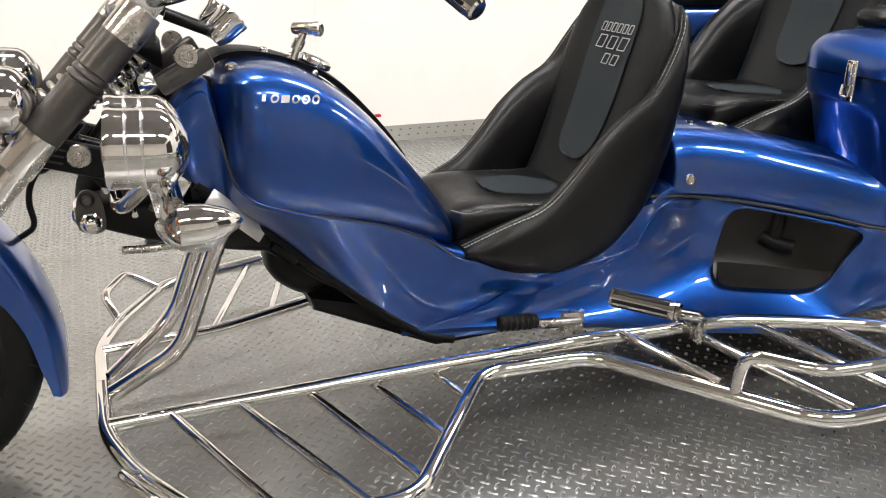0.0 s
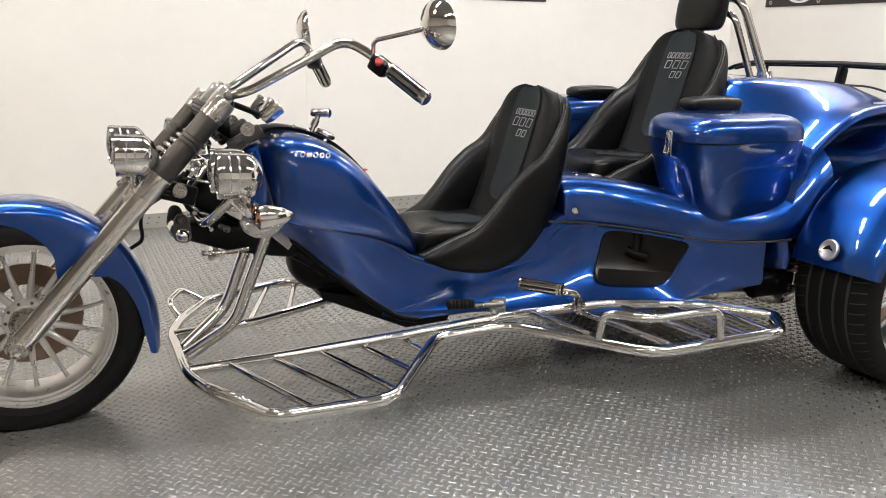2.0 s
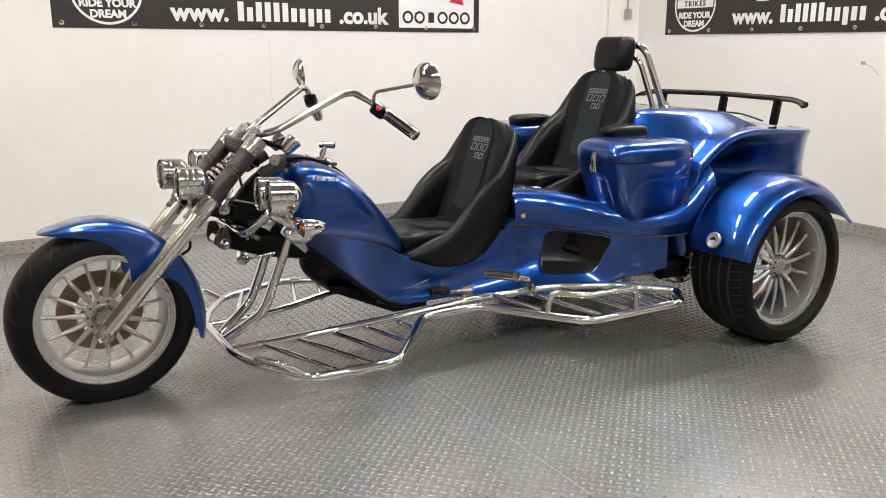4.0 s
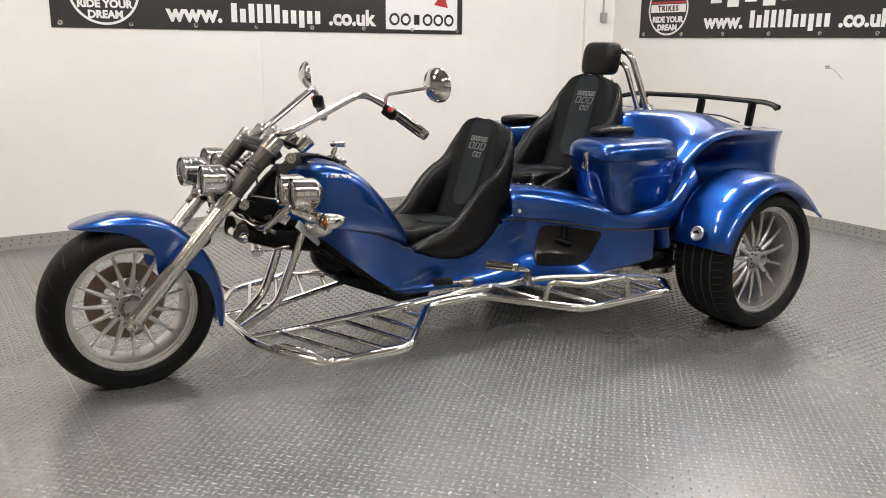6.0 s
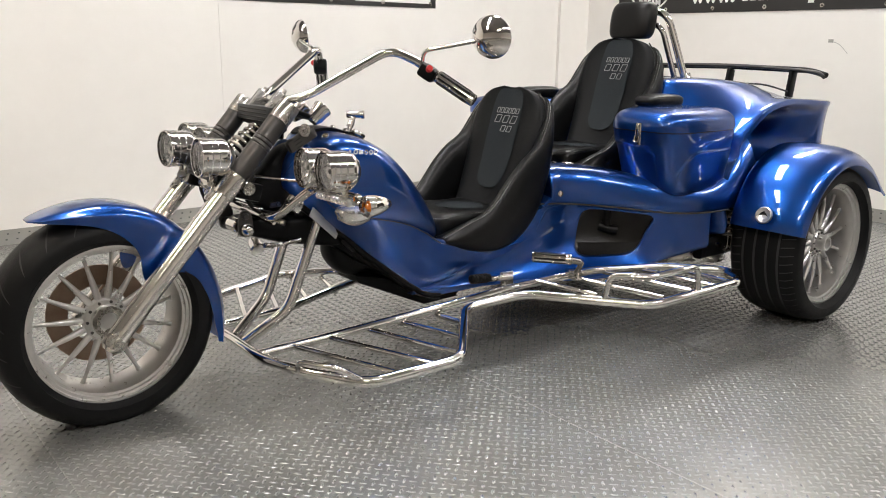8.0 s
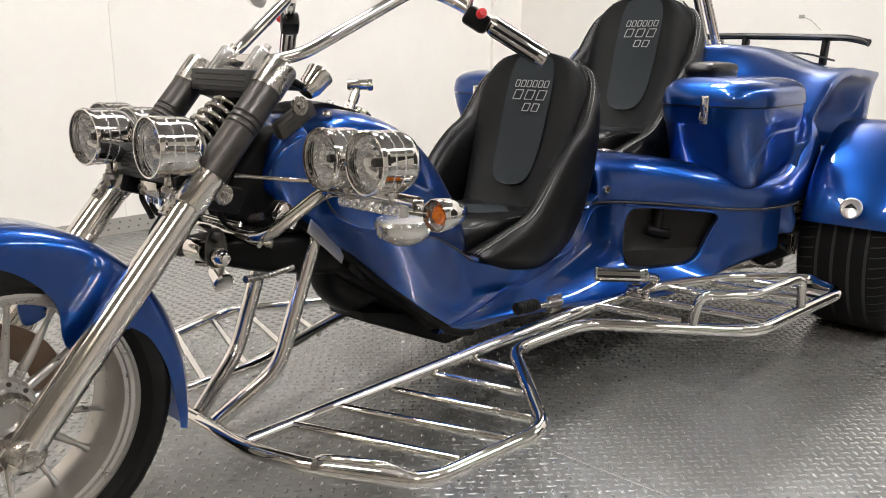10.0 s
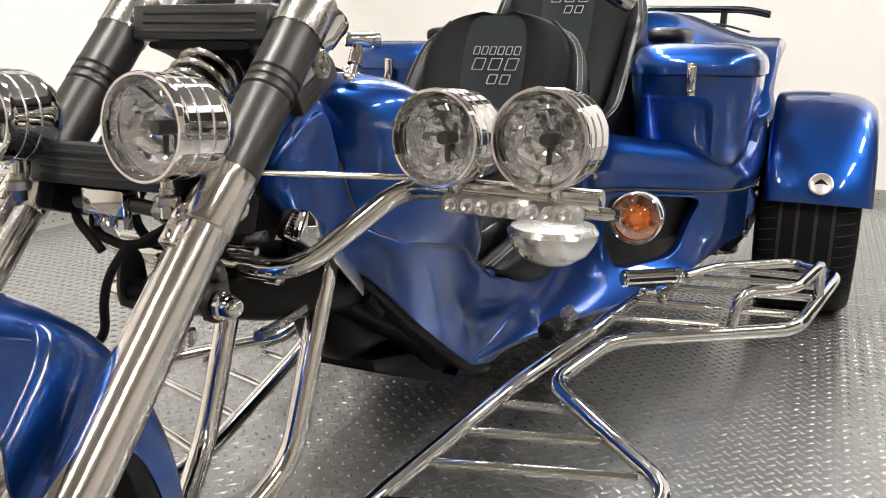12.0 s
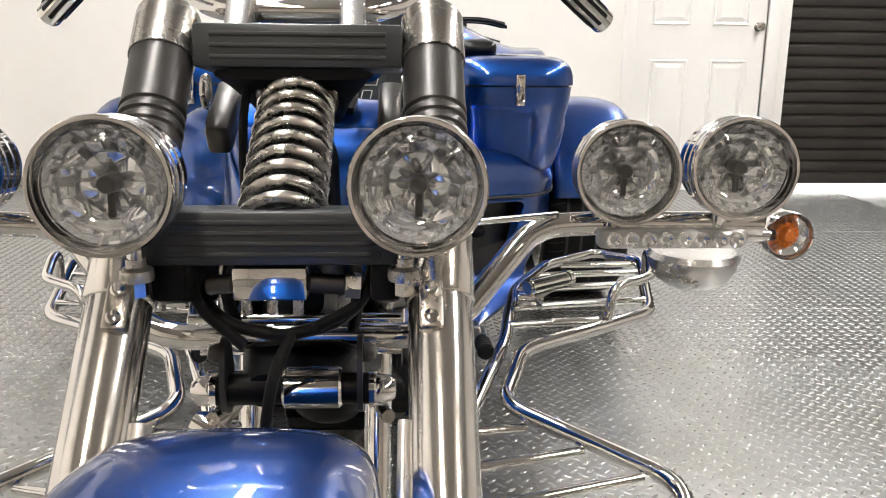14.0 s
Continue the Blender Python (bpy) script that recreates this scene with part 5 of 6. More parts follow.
# rear mudguards
for sg in (-1, 1):
    rows = []
    for a, r, drop in spline([(166, 0.372, 0.040), (160, 0.376, 0.046), (145, 0.382, 0.052), (120, 0.392, 0.058), (95, 0.398, 0.060), (70, 0.398, 0.060), (50, 0.398, 0.058), (40, 0.400, 0.056), (34, 0.403, 0.050), (29, 0.409, 0.04)], 54):
        row = []
        for y, d in spline([(-0.625, 0.035), (-0.627, 0.012), (-0.645, 0.001), (-0.70, -0.004), (-0.77, -0.004), (-0.84, 0.002), (-0.890, 0.016), (-0.920, drop * 0.65), (-0.930, drop), (-0.931, drop + 0.008)], 34):
            rr = r - d
            row.append((RW[0] + rr * math.cos(radians(a)), -sg * y, RW[2] + rr * math.sin(radians(a))))
        rows.append(row)
    guard = part("rear_mudguard", thicken(grid_mesh(rows), 0.005), BLUE, trike, "glossy blue rear mudguard with a round badge", angle=55)
    bmx = Matrix.Translation((2.2705, sg * 0.785, 0.478)) @ Matrix(((0, 0.37, -0.93, 0), (-1, 0, 0, 0), (0, 0.93, 0.37, 0), (0, 0, 0, 1)))
    bd = part("badge_disc", revolve([(0, 0.004), (0.026, 0.004), (0.029, 0.006), (0.033, 0.005), (0.034, 0.0), (0.033, -0.006)], 36, bmx), ALLOY, guard, "round silver badge")
    bm = bmesh.new()
    bm.faces.new([bm.verts.new(bmx @ Vector(p)) for p in ((-0.020, -0.004, 0.0055), (-0.012, 0.007, 0.0055), (0.0, 0.015, 0.0055), (0.013, 0.004, 0.0055), (0.020, -0.004, 0.0055), (0.004, 0.001, 0.0055))])
    part("badge_mark", bm, PLASTIC, bd)

# side cases
for sg in (-1, 1):
    def foot(z, x0, x1, y0, y1, pw=4.0, n=72):
        out = []
        for k in range(n):
            a = 2 * math.pi * k / n
            c, s = math.cos(a), math.sin(a)
            out.append(((x0 + x1) / 2 + (x1 - x0) / 2 * math.copysign(abs(c) ** (2 / pw), c), sg * ((y0 + y1) / 2 + (y1 - y0) / 2 * math.copysign(abs(s) ** (2 / pw), s)), z))
        return out
    rows = []
    for r in spline([(0.530, 2.06, 2.28, 0.33, 0.525), (0.545, 2.020, 2.312, 0.295, 0.560), (0.590, 1.985, 2.334, 0.282, 0.580), (0.65, 1.960, 2.344, 0.277, 0.591), (0.70, 1.943, 2.350, 0.274, 0.597), (0.745, 1.926, 2.356, 0.270, 0.605), (0.790, 1.915, 2.360, 0.268, 0.608)], 90):
        row = []
        for x, y, z in foot(*r, pw=5.0, n=200):
            u, v = 0.500 - abs(y), 0.738 - z
            d = 0.05 - math.hypot(0.05 - u, 0.05 - v) if u < 0.05 and v < 0.05 else min(u, v)
            k = min(1.0, max(0.0, d / 0.010))
            f = min(1.0, max(0.0, (2.02 - x) / 0.06))
            a, b = x - 1.985, 0.720 - z
            e = 0.11 - math.hypot(0.11 - a, 0.11 - b) if a < 0.11 and b < 0.11 else min(a, b)
            n = min(1.0, max(0.0, e / 0.009)) * min(1.0, max(0.0, (abs(y) - 0.54) / 0.03))
            row.append((x + 0.005 * k * k * (3 - 2 * k) * f, y + sg * 0.0045 * n * n * (3 - 2 * n), z))
        rows.append(row)
    case = part("side_case", grid_mesh(rows, True, True), BLUE, trike, "glossy blue side case with a lid")
    rows = [foot(*r) for r in spline([(0.7945, 1.907, 2.368, 0.260, 0.616), (0.820, 1.908, 2.367, 0.261, 0.615), (0.846, 1.918, 2.356, 0.270, 0.606), (0.864, 1.942, 2.330, 0.288, 0.584), (0.874, 1.985, 2.285, 0.32, 0.548), (0.878, 2.06, 2.20, 0.37, 0.49)], 40)]
    part("case_lid", grid_mesh(rows, True, True), BLUE, case)
    part("lid_gap", grid_mesh([foot(0.789, 1.918, 2.357, 0.271, 0.605), foot(0.796, 1.918, 2.357, 0.271, 0.605)], True, True), JOINT, case)
    lt = part("latch", box((0.008, 0.026, 0.085), (1.905, sg * 0.446, 0.782), bevel=0.0035), CHROME, case, "chrome toggle latch")
    part("latch_lever", box((0.010, 0.016, 0.048), (1.899, sg * 0.446, 0.795), bevel=0.004), CHROME, lt)
    part("latch_hook", tube([(1.897, sg * 0.437, 0.775), (1.893, sg * 0.437, 0.752), (1.893, sg * 0.455, 0.752), (1.897, sg * 0.455, 0.775)], 0.003, 0.005, 8), CHROME, lt)
    rows = []
    for x, w, h in spline([(2.045, 0.030, 0.006), (2.06, 0.048, 0.020), (2.10, 0.055, 0.026), (2.20, 0.057, 0.026), (2.245, 0.050, 0.020), (2.26, 0.030, 0.006)], 22):
        rows.append([(x, sg * 0.345 + w * math.copysign(abs(math.cos(t)) ** 0.6, math.cos(t)), 0.893 + h * math.copysign(abs(math.sin(t)) ** 0.6, math.sin(t))) for t in [2 * math.pi * k / 24 for k in range(24)]])
    part("armrest", grid_mesh(rows, True, True), LEATHER, trike, "black padded armrest")
    # round cap on the shoulder, in front of the case
    part("vent_cap", revolve([(0, 0.010), (0.020, 0.009), (0.028, 0.004), (0.030, 0.0)], 28, Matrix.Translation((1.83, sg * 0.16, 0.640)) @ frame_of((0.1, 0, 1))), CHROME, trike, "low chrome cap")
    part("vent_bolt", revolve([(0, 0.012), (0.009, 0.011), (0.012, 0.0)], 16, Matrix.Translation((1.755, sg * 0.155, 0.645))), CHROME, trike)

# seats
def seat(dx, dz):
    def at(p):
        return (p[0] + dx, p[1], p[2] + dz)
    # backrest: pad with a rounded outline
    rows = []
    line = [(1.475, 0.455), (1.525, 0.545), (1.575, 0.66), (1.612, 0.78), (1.640, 0.87), (1.655, 0.925), (1.662, 0.945)]
    wide = [0.150, 0.168, 0.186, 0.196, 0.184, 0.135, 0.055]
    for (x, z, w) in spline([(a[0], a[1], b) for a, b in zip(line, wide)], 40):
        row = []
        for q, d in spline([(-1.0, 0.050), (-1.02, 0.020), (-0.94, 0.0), (-0.75, -0.006), (-0.4, 0.004), (0, 0.010), (0.4, 0.004), (0.75, -0.006), (0.94, 0.0), (1.02, 0.020), (1.0, 0.050)], 36):
            row.append(at((x + d * 0.93, w * q, z - d * 0.36)))
        for q, d in spline([(0.96, 0.075), (0.7, 0.095), (0.0, 0.105), (-0.7, 0.095), (-0.96, 0.075)], 14):
            row.append(at((x + d * 0.93, w * q, z - d * 0.36)))
        rows.append(row)
    s = part("seat", grid_mesh(rows, True, True), PAD, trike, "black leather bucket seat with a grey centre panel", angle=60)
    # grey centre panel
    rows = []
    for (x, z, w) in spline([(1.528, 0.552, 0.012), (1.531, 0.560, 0.045), (1.545, 0.590, 0.070), (1.575, 0.66, 0.080), (1.612, 0.78, 0.084), (1.640, 0.87, 0.082), (1.6535, 0.920, 0.070), (1.659, 0.938, 0.045)], 36):
        rows.append([at((x + d * 0.93 - 0.0040, w * q, z - d * 0.36 + 0.0014)) for q, d in ((-1, 0.0038), (-0.5, 0.0078), (0, 0.0098), (0.5, 0.0078), (1, 0.0038))])
    part("centre_panel", grid_mesh(rows), FABRIC, s, "charcoal woven centre panel")
    # embroidered mark, as plain bars
    bm = bmesh.new()
    nrm = Vector((-0.945, 0, 0.325))
    upv = Vector((0.325, 0, 0.945))
    for zc, width, hgt, count in ((0.036, 0.130, 0.020, 6), (0.001, 0.132, 0.029, 3), (-0.038, 0.068, 0.023, 2)):
        for k in range(count):
            step = width / count
            yc = 0.006 - width / 2 + step * (k + 0.5) if count != 2 else 0.020 + step * (k - 0.5)
            yc = -yc
            hw2, hh2 = step * 0.40, hgt / 2
            for a0, a1 in (((-0.6, -1), (1, -1)), ((1, -1), (0.6, 1)), ((0.6, 1), (-1, 1)), ((-1, 1), (-0.6, -1))):
                base = Vector((1.6255, 0, 0.817)) + nrm * 0.0026
                pa = base + upv * (zc + a0[1] * hh2) + Vector((0, -(yc * -1) + a0[0] * hw2, 0)) + upv * 0.0
                pb = base + upv * (zc + a1[1] * hh2) + Vector((0, -(yc * -1) + a1[0] * hw2, 0))
                tube([at(pa), at(pb)], 0.0014, 0, 5, bm=bm)
    part("embroidery", bm, EMBROIDERY, s, "pale embroidered mark")
    # cushion
    rows = []
    for x, w, zt, zb in spline([(1.168, 0.10, 0.452, 0.400), (1.175, 0.135, 0.478, 0.385), (1.21, 0.158, 0.500, 0.380), (1.30, 0.165, 0.503, 0.385), (1.42, 0.160, 0.494, 0.39), (1.53, 0.150, 0.498, 0.40), (1.56, 0.14, 0.50, 0.42)], 34):
        row = []
        for q, d in spline([(-0.98, 0.5), (-1.0, 0.28), (-0.93, 0.06), (-0.7, 0.0), (-0.35, 0.05), (0, 0.07), (0.35, 0.05), (0.7, 0.0), (0.93, 0.06), (1.0, 0.28), (0.98, 0.5), (0.9, 1.0), (0, 1.0), (-0.9, 1.0)], 44):
            row.append(at((x, w * q, zt + (zb - zt) * d)))
        rows.append(row)
    part("cushion", grid_mesh(rows, True, True), LEATHER, s, "black leather seat cushion", angle=60)
    rows = []
    for x, w, z in spline([(1.30, 0.02, 0.5005), (1.31, 0.055, 0.5000), (1.36, 0.078, 0.497), (1.44, 0.088, 0.492), (1.50, 0.088, 0.4925)], 20):
        rows.append([at((x, w * q, z - 0.0035 + 0.003 * abs(q) ** 2)) for q in (-1, -0.5, 0, 0.5, 1)])
    part("cushion_panel", grid_mesh(rows), FABRIC, s)
    for sg in (-1, 1):
        # side bolster: leather wing from the cushion's front to the shoulder
        rows = []
        keys = [(1.172, 0.175, 0.425, 0.405), (1.25, 0.218, 0.476, 0.375), (1.33, 0.234, 0.510, 0.362), (1.39, 0.238, 0.565, 0.362), (1.455, 0.240, 0.640, 0.378), (1.52, 0.238, 0.698, 0.415), (1.585, 0.232, 0.742, 0.485), (1.632, 0.222, 0.810, 0.580), (1.662, 0.206, 0.862, 0.68), (1.685, 0.178, 0.895, 0.76), (1.705, 0.140, 0.910, 0.80)]
        for x, y, zt, zb in spline(keys, 44):
            h = zt - zb
            prof = [(-0.060, zb + h * 0.30), (-0.040, zt - h * 0.14), (-0.014, zt - 0.004), (0.0, zt), (0.012, zt - 0.006), (0.026, zt - h * 0.25), (0.030, zt - h * 0.55), (0.020, zb + h * 0.15), (0.0, zb), (-0.06, zb + 0.004)]
            rows.append([at((x, sg * (y + p[0]), p[1])) for p in spline(prof, 26)])
        part("bolster", grid_mesh(rows, True, True), LEATHER, s, "black leather side bolster", angle=60)
        for off in (-0.006, 0.006):
            pts = [at((x, sg * (y + off + 0.001), zt + 0.0010 - abs(off) * 0.35)) for x, y, zt, zb in spline(keys[:-1], 40)]
            bm = bmesh.new()
            path = [Vector(p) for p in pts]
            for pa, pb in zip(path, path[1:]):
                n = max(1, int((pb - pa).length / 0.0075))
                for k in range(n):
                    tube([pa.lerp(pb, (k + 0.12) / n), pa.lerp(pb, (k + 0.85) / n)], 0.0012, 0, 4, bm=bm)
            part("stitching", bm, STITCH, s)
        # piping beside the back pad
        pts = [at((x + 0.02, sg * (w + 0.004), z)) for x, z, w in spline([(1.545, 0.60, 0.177), (1.575, 0.66, 0.186), (1.612, 0.78, 0.196), (1.640, 0.87, 0.184), (1.655, 0.925, 0.135)], 20)]
        part("piping", tube(pts, 0.003, 0, 6), LEATHER, s)
        bm = bmesh.new()
        pts = [Vector(at(p)) for p in spline([(1.176, sg * 0.10, 0.484), (1.195, sg * 0.145, 0.487), (1.25, sg * 0.153, 0.494), (1.36, sg * 0.152, 0.492), (1.46, sg * 0.148, 0.486)], 24)]
        for pa, pb in zip(pts, pts[1:]):
            tube([pa.lerp(pb, 0.1), pa.lerp(pb, 0.8)], 0.0012, 0, 4, bm=bm)
        part("stitching", bm, STITCH, s)
    return s


seat(0.0, 0.0)
seat(0.655, 0.194)
part("seat_base", hull([(1.86, 0, 0.12, 0.58, 0.64), (1.92, 0, 0.16, 0.57, 0.655), (2.1, 0, 0.17, 0.55, 0.66), (2.25, 0, 0.17, 0.55, 0.66)], 16, 20, 4), PLASTIC, trike, "black plinth under the passenger seat")

# headrest and its hoop
rows = []
for z, x, w, d in spline([(1.137, 2.372, 0.070, 0.028), (1.142, 2.374, 0.092, 0.040), (1.165, 2.378, 0.106, 0.047), (1.22, 2.386, 0.110, 0.048), (1.265, 2.394, 0.106, 0.046), (1.288, 2.398, 0.092, 0.038), (1.296, 2.40, 0.070, 0.026)], 26):
    rows.append([(x + d * math.copysign(abs(math.cos(t)) ** 0.55, math.cos(t)), w * math.copysign(abs(math.sin(t)) ** 0.5, math.sin(t)), z) for t in [2 * math.pi * k / 40 for k in range(40)]])
part("headrest", grid_mesh(rows, True, True), LEATHER, trike, "black leather headrest", angle=60)
part("headrest_post", rod((2.38, 0.0, 1.09), (2.385, 0.0, 1.15), 0.016, seg=16), PLASTIC, trike)
part("headrest_hoop", tube([(2.565, -0.175, 0.945), (2.455, -0.125, 1.255), (2.455, 0.125, 1.255), (2.565, 0.175, 0.945)], 0.0165, 0.06, 18), CHROME, trike, "chrome hoop behind the headrest")
part("headrest_hoop", tube([(2.515, -0.155, 0.95), (2.435, -0.115, 1.20), (2.435, 0.115, 1.20), (2.515, 0.155, 0.95)], 0.0125, 0.05, 16), CHROME, trike)
for sg in (-1, 1):
    part("hoop_foot", revolve([(0.024, 0), (0.026, 0.004), (0.020, 0.012), (0.017, 0.03)], 24, Matrix.Translation((2.566, sg * 0.1755, 0.962))), CHROME, trike)

# ---- chrome underframe ----
R = 0.0165
for sg in (-1, 1):
    def Y(p):
        return (p[0], sg * -p[1], p[2])
    fb = part("footboard_outer_tube", tube([Y(p) for p in ((0.428, 0.0, 0.145), (0.428, -0.19, 0.140), (0.475, -0.335, 0.136), (0.595, -0.545, 0.133), (0.905, -0.605, 0.155), (1.155, -0.322, 0.198), (1.380, -0.392, 0.228), (1.640, -0.765, 0.229), (2.045, -0.850, 0.266), (2.10, -0.76, 0.266))], R, 0.055, 18), CHROME, trike, "polished chrome footboard tube")
    part("footboard_inner_tube", tube([Y(p) for p in ((0.434, -0.165, 0.146), (0.70, -0.175, 0.152), (1.12, -0.255, 0.195), (1.38, -0.352, 0.246), (1.72, -0.415, 0.266), (1.98, -0.545, 0.268), (2.14, -0.735, 0.268), (2.08, -0.80, 0.266))], R * 0.92, 0.05, 16), CHROME, trike)
    for (ax, ay), (bx, by) in (((0.55, -0.172), (0.690, -0.545)), ((0.68, -0.176), (0.835, -0.580)), ((0.82, -0.196), (0.935, -0.545)), ((0.95, -0.218), (1.025, -0.455)), ((1.085, -0.246), (1.115, -0.360))):
        zz = 0.150 + 0.05 * max(0, ax - 0.7)
        part("footboard_bar", rod(Y((ax, ay, zz)), Y((bx, by, zz - 0.006)), 0.0098, seg=14), CHROME, trike)
    for (ax, ay), (bx, by) in (((1.46, -0.372), (1.535, -0.600)), ((1.60, -0.395), (1.700, -0.765)), ((1.76, -0.432), (1.825, -0.790)), ((1.90, -0.505), (1.945, -0.815)), ((2.02, -0.600), (2.035, -0.82))):
        part("footboard_bar", rod(Y((ax, ay, 0.258)), Y((bx, by, 0.245 if ax < 1.7 else 0.256)), 0.0098, seg=14), CHROME, trike)
    part("side_loop", tube([Y(p) for p in ((1.545, -0.628, 0.238), (1.548, -0.640, 0.325), (1.625, -0.755, 0.330), (1.770, -0.795, 0.345), (1.835, -0.805, 0.345), (1.842, -0.806, 0.250))], 0.0125, 0.035, 16), CHROME, trike)
    part("front_loop", tube([Y(p) for p in ((0.475, -0.345, 0.140), (0.445, -0.395, 0.190), (0.505, -0.520, 0.195), (0.585, -0.520, 0.140))], 0.0100, 0.035, 14), CHROME, trike)
    # bent down tubes
    part("down_tube", tube([Y(p) for p in ((0.722, -0.085, 0.580), (0.588, -0.082, 0.245), (0.448, -0.035 if sg < 0 else -0.035, 0.145))], 0.0185, 0.045, 18), CHROME, trike, "bent chrome down tube")
    # folding peg
    peg = part("foot_peg", rod(Y((1.402, -0.402, 0.366)), Y((1.484, -0.512, 0.366)), 0.0175, seg=22, soft=0.003), CHROME, trike, "chrome foot peg with rubber inlays")
    p0, p1 = Vector(Y((1.402, -0.402, 0.366))), Vector(Y((1.484, -0.512, 0.366)))
    pm, pl = Matrix.Translation(p0) @ frame_of(p1 - p0), (p1 - p0).length
    for k in range(6):
        bm = box((0.0045, 0.008, pl * 0.82), (0.0168, 0, pl * 0.48), bevel=0.0015)
        bmesh.ops.transform(bm, matrix=pm @ Matrix.Rotation(2 * math.pi * k / 6, 4, "Z"), verts=bm.verts)
        part("peg_rubber", bm, RUBBER, peg)
    for u in (0.02, 0.93, 0.985):
        part("peg_ring", revolve([(0.017, 0), (0.0200, 0.001), (0.0200, 0.006), (0.017, 0.007)], 22, Matrix.Translation(p0.lerp(p1, u)) @ frame_of(p1 - p0)), CHROME, peg)
    part("peg_arm", tube([p1 + Vector((-0.004, sg * 0.004, 0)), Vector(Y((1.535, -0.520, 0.350))), Vector(Y((1.585, -0.455, 0.295)))], 0.0125, 0.02, 14), CHROME, trike)
    part("peg_clamp", box((0.045, 0.050, 0.030), Y((1.595, -0.430, 0.285)), bevel=0.006), CHROME, trike)
    part("peg_bolt", rod(Y((1.585, -0.465, 0.262)), Y((1.585, -0.465, 0.305)), 0.009, seg=12), STEEL, trike)
    # foot control
    lever = part("foot_lever", tube([Y(p) for p in ((1.40, -0.300, 0.268), (1.30, -0.295, 0.275), (1.225, -0.285, 0.285))], 0.010, 0.03, 12), STEEL, trike)
    part("lever_rubber", rod(Y((1.300, -0.290, 0.279)), Y((1.210, -0.288, 0.287)), 0.0155, seg=16, soft=0.004), RUBBER, lever, "ribbed black rubber foot lever")
    for k in range(6):
        part("rubber_rib", revolve([(0.0150, 0), (0.0175, 0.002), (0.0175, 0.006), (0.0150, 0.008)], 16, Matrix.Translation(Y((1.285 - 0.0135 * k, -0.290, 0.2805 + 0.0012 * k))) @ frame_of((-1, 0, 0.1))), RUBBER, lever)
    part("lever_pivot", box((0.055, 0.020, 0.05), Y((1.39, -0.285, 0.262)), bevel=0.006), STEEL, trike)

# steering beam and fittings below the neck
part("steering_beam", hull([(0.440, 0, 0.045, 0.518, 0.556), (0.49, 0, 0.062, 0.498, 0.562), (0.60, 0, 0.080, 0.462, 0.552), (0.74, 0, 0.10, 0.435, 0.55), (0.80, 0, 0.10, 0.43, 0.55)], 20, 20, 5), PLASTIC, trike, "black steering crossmember")
part("beam_shaft", rod((0.450, -0.084, 0.535), (0.450, 0.084, 0.535), 0.017, seg=18), PLASTIC, trike, "black steering shaft")
part("shaft_sleeve", rod((0.442, 0.010, 0.540), (0.442, -0.052, 0.540), 0.0225, seg=24, soft=0.003), CHROME, trike)
for sg in (-1, 1):
    part("shaft_nut", revolve([(0, 0.022), (0.010, 0.020), (0.016, 0.012), (0.017, 0.0), (0.020, -0.002), (0.020, -0.008)], 18, Matrix.Translation((0.452, sg * 0.088, 0.533)) @ frame_of((0, sg, 0))), CHROME, trike)
    part("tie_rod", tube([(0.50, sg * 0.10, 0.478), (0.56, sg * 0.085, 0.470), (0.64, sg * 0.08, 0.475)], 0.008, 0.02, 10), STEEL, trike)
for sg in (-1, 1):
    rows = [[(x, sg * y, z) for y in (0.068, 0.074)] for x, z in spline([(0.430, 0.518), (0.426, 0.545), (0.434, 0.582), (0.446, 0.594), (0.464, 0.590), (0.474, 0.570), (0.478, 0.530), (0.472, 0.512), (0.450, 0.508), (0.430, 0.518)], 28)]
    bm = grid_mesh(rows)
    for q in (0, 1):
        bm.faces.new([v for v in bm.verts if abs(abs(v.co.y) - (0.068, 0.074)[q]) < 1e-4])
    bmesh.ops.remove_doubles(bm, verts=bm.verts, dist=1e-4)
    part("end_plate", bm, SATIN, trike, "rounded grey end plate of the steering beam", angle=30)
    part("plate_nut", revolve([(0, 0.016), (0.008, 0.013), (0.011, 0.006), (0.011, 0), (0.014, 0), (0.014, -0.004)], 14, Matrix.Translation((0.450, sg * 0.074, 0.576)) @ frame_of((0, sg, 0))), SATIN, trike)
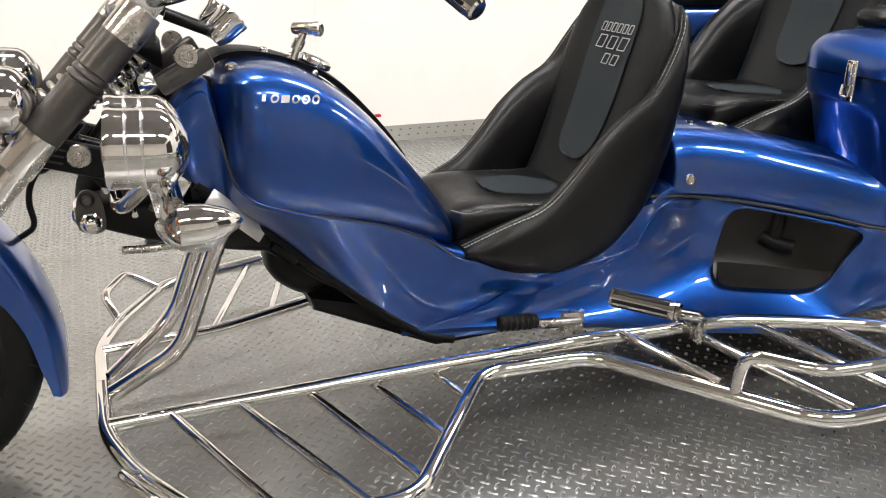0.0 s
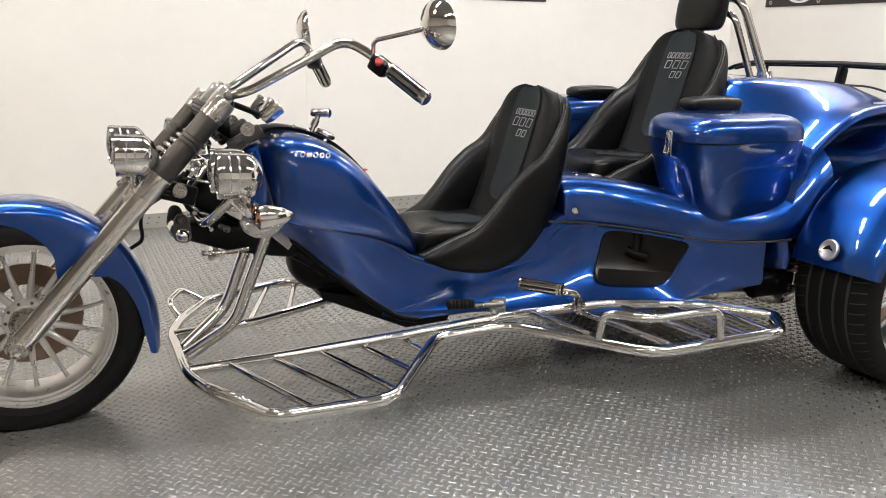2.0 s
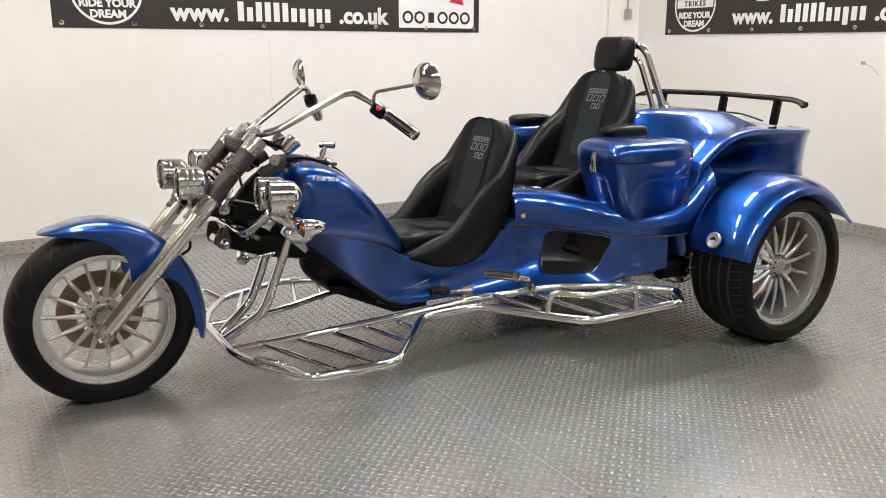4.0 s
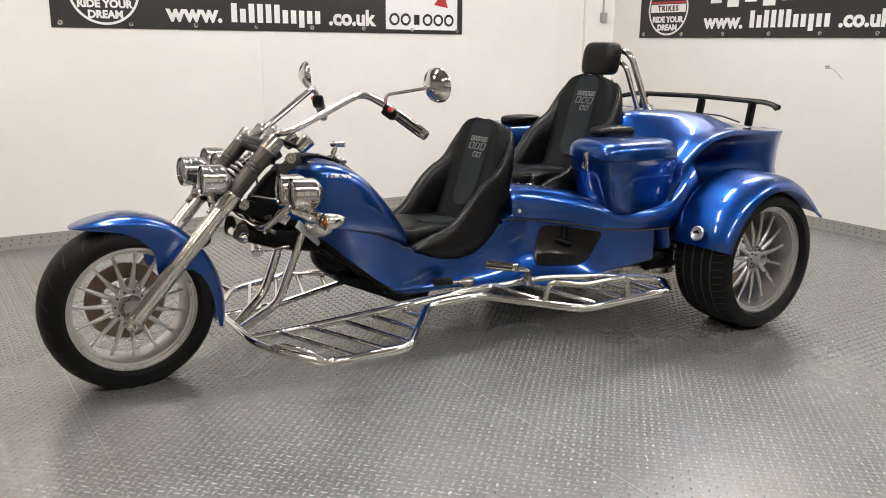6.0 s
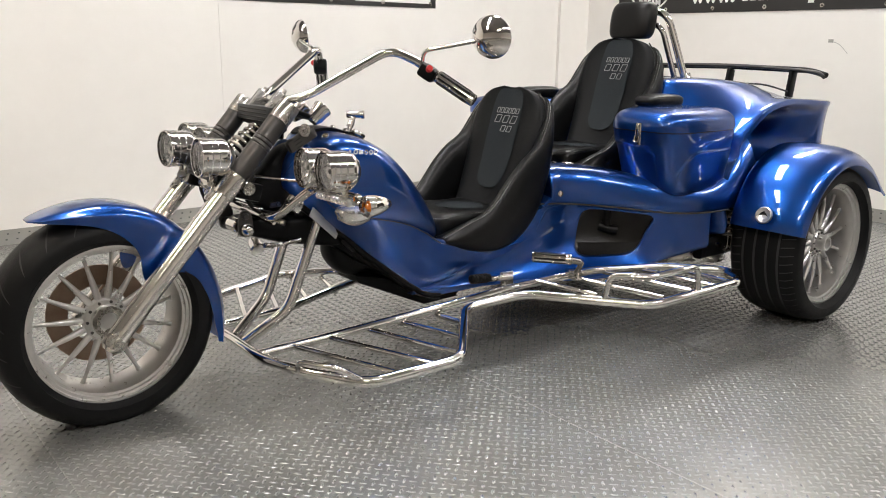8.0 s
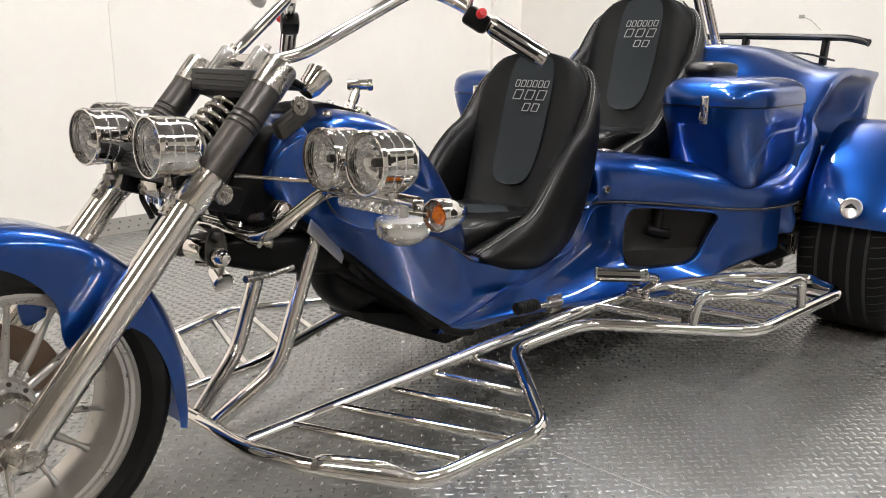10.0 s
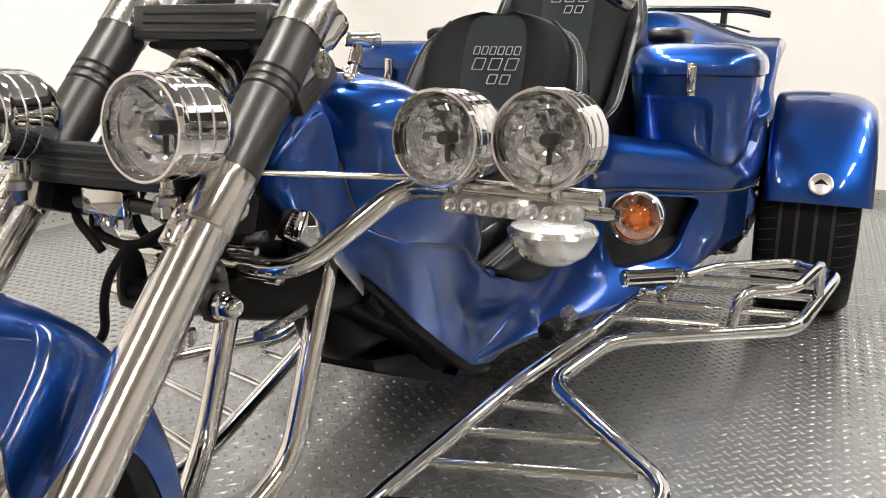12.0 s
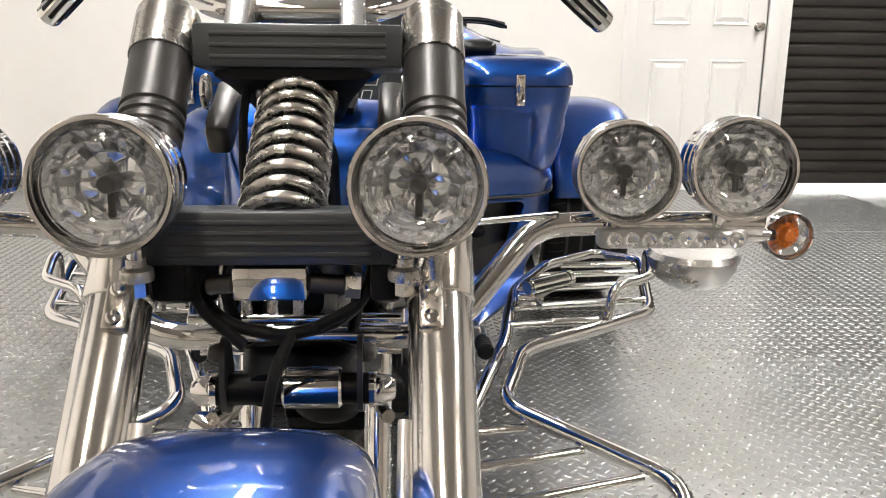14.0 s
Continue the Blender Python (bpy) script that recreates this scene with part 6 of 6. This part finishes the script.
part("side_stand_lamp", revolve([(0, -0.05), (0.015, -0.048), (0.022, -0.03), (0.024, 0.0), (0.026, 0.004), (0.022, 0.008), (0, 0.006)], 24, Matrix.Translation((0.572, 0.100, 0.418)) @ frame_of((-0.1, -0.85, -0.4))), CHROME, trike, "small chrome lamp under the beam")
part("lamp_bracket", rod((0.572, 0.115, 0.425), (0.560, 0.070, 0.485), 0.007, seg=10), STEEL, trike)

# axle, dampers and exhaust region between the body and the rear wheels
part("rear_axle", rod((2.645, -0.62, 0.326), (2.645, 0.62, 0.326), 0.045, seg=20), PLASTIC, trike)
part("engine_block", hull([(2.25, 0, 0.42, 0.24, 0.52), (2.4, 0, 0.46, 0.20, 0.60), (2.8, 0, 0.48, 0.20, 0.62), (3.1, 0, 0.42, 0.24, 0.62), (3.2, 0, 0.3, 0.3, 0.6)], 20, 20, 5), PLASTIC, trike, "black engine and tail underside")
for sg in (-1, 1):
    part("swing_arm", hull([(2.22, sg * 0.54, 0.022, 0.26, 0.33), (2.4, sg * 0.56, 0.028, 0.27, 0.36), (2.65, sg * 0.57, 0.035, 0.28, 0.37)], 10, 14, 4), PLASTIC, trike)
    pts = []
    for k in range(8 * 14 + 1):
        u = k / (8 * 14)
        pts.append((2.37 + 0.03 * u + 0.030 * math.cos(2 * math.pi * 8 * u), sg * (0.575) + 0.030 * math.sin(2 * math.pi * 8 * u), 0.34 + 0.20 * u))
    part("rear_spring", tube(pts, 0.006, 0, 8), SATIN, trike)
    part("rear_damper", rod((2.37, sg * 0.575, 0.28), (2.405, sg * 0.575, 0.60), 0.016, seg=16), STEEL, trike)
    part("exhaust_pipe", tube([(2.12, sg * 0.42, 0.255), (2.25, sg * 0.50, 0.262), (2.33, sg * 0.56, 0.25), (2.42, sg * 0.52, 0.24)], 0.022, 0.05, 14), STEEL, trike)
    for k in range(5):
        rnd = random.Random(70 + k)
        p = Vector((2.30 + 0.05 * k, sg * 0.56, 0.28 + 0.04 * rnd.random()))
        part("suspension_bolt", rod(p, p + Vector((0, sg * 0.03, 0.0)), 0.011, seg=10), rnd.choice((STEEL, CHROME)), trike)
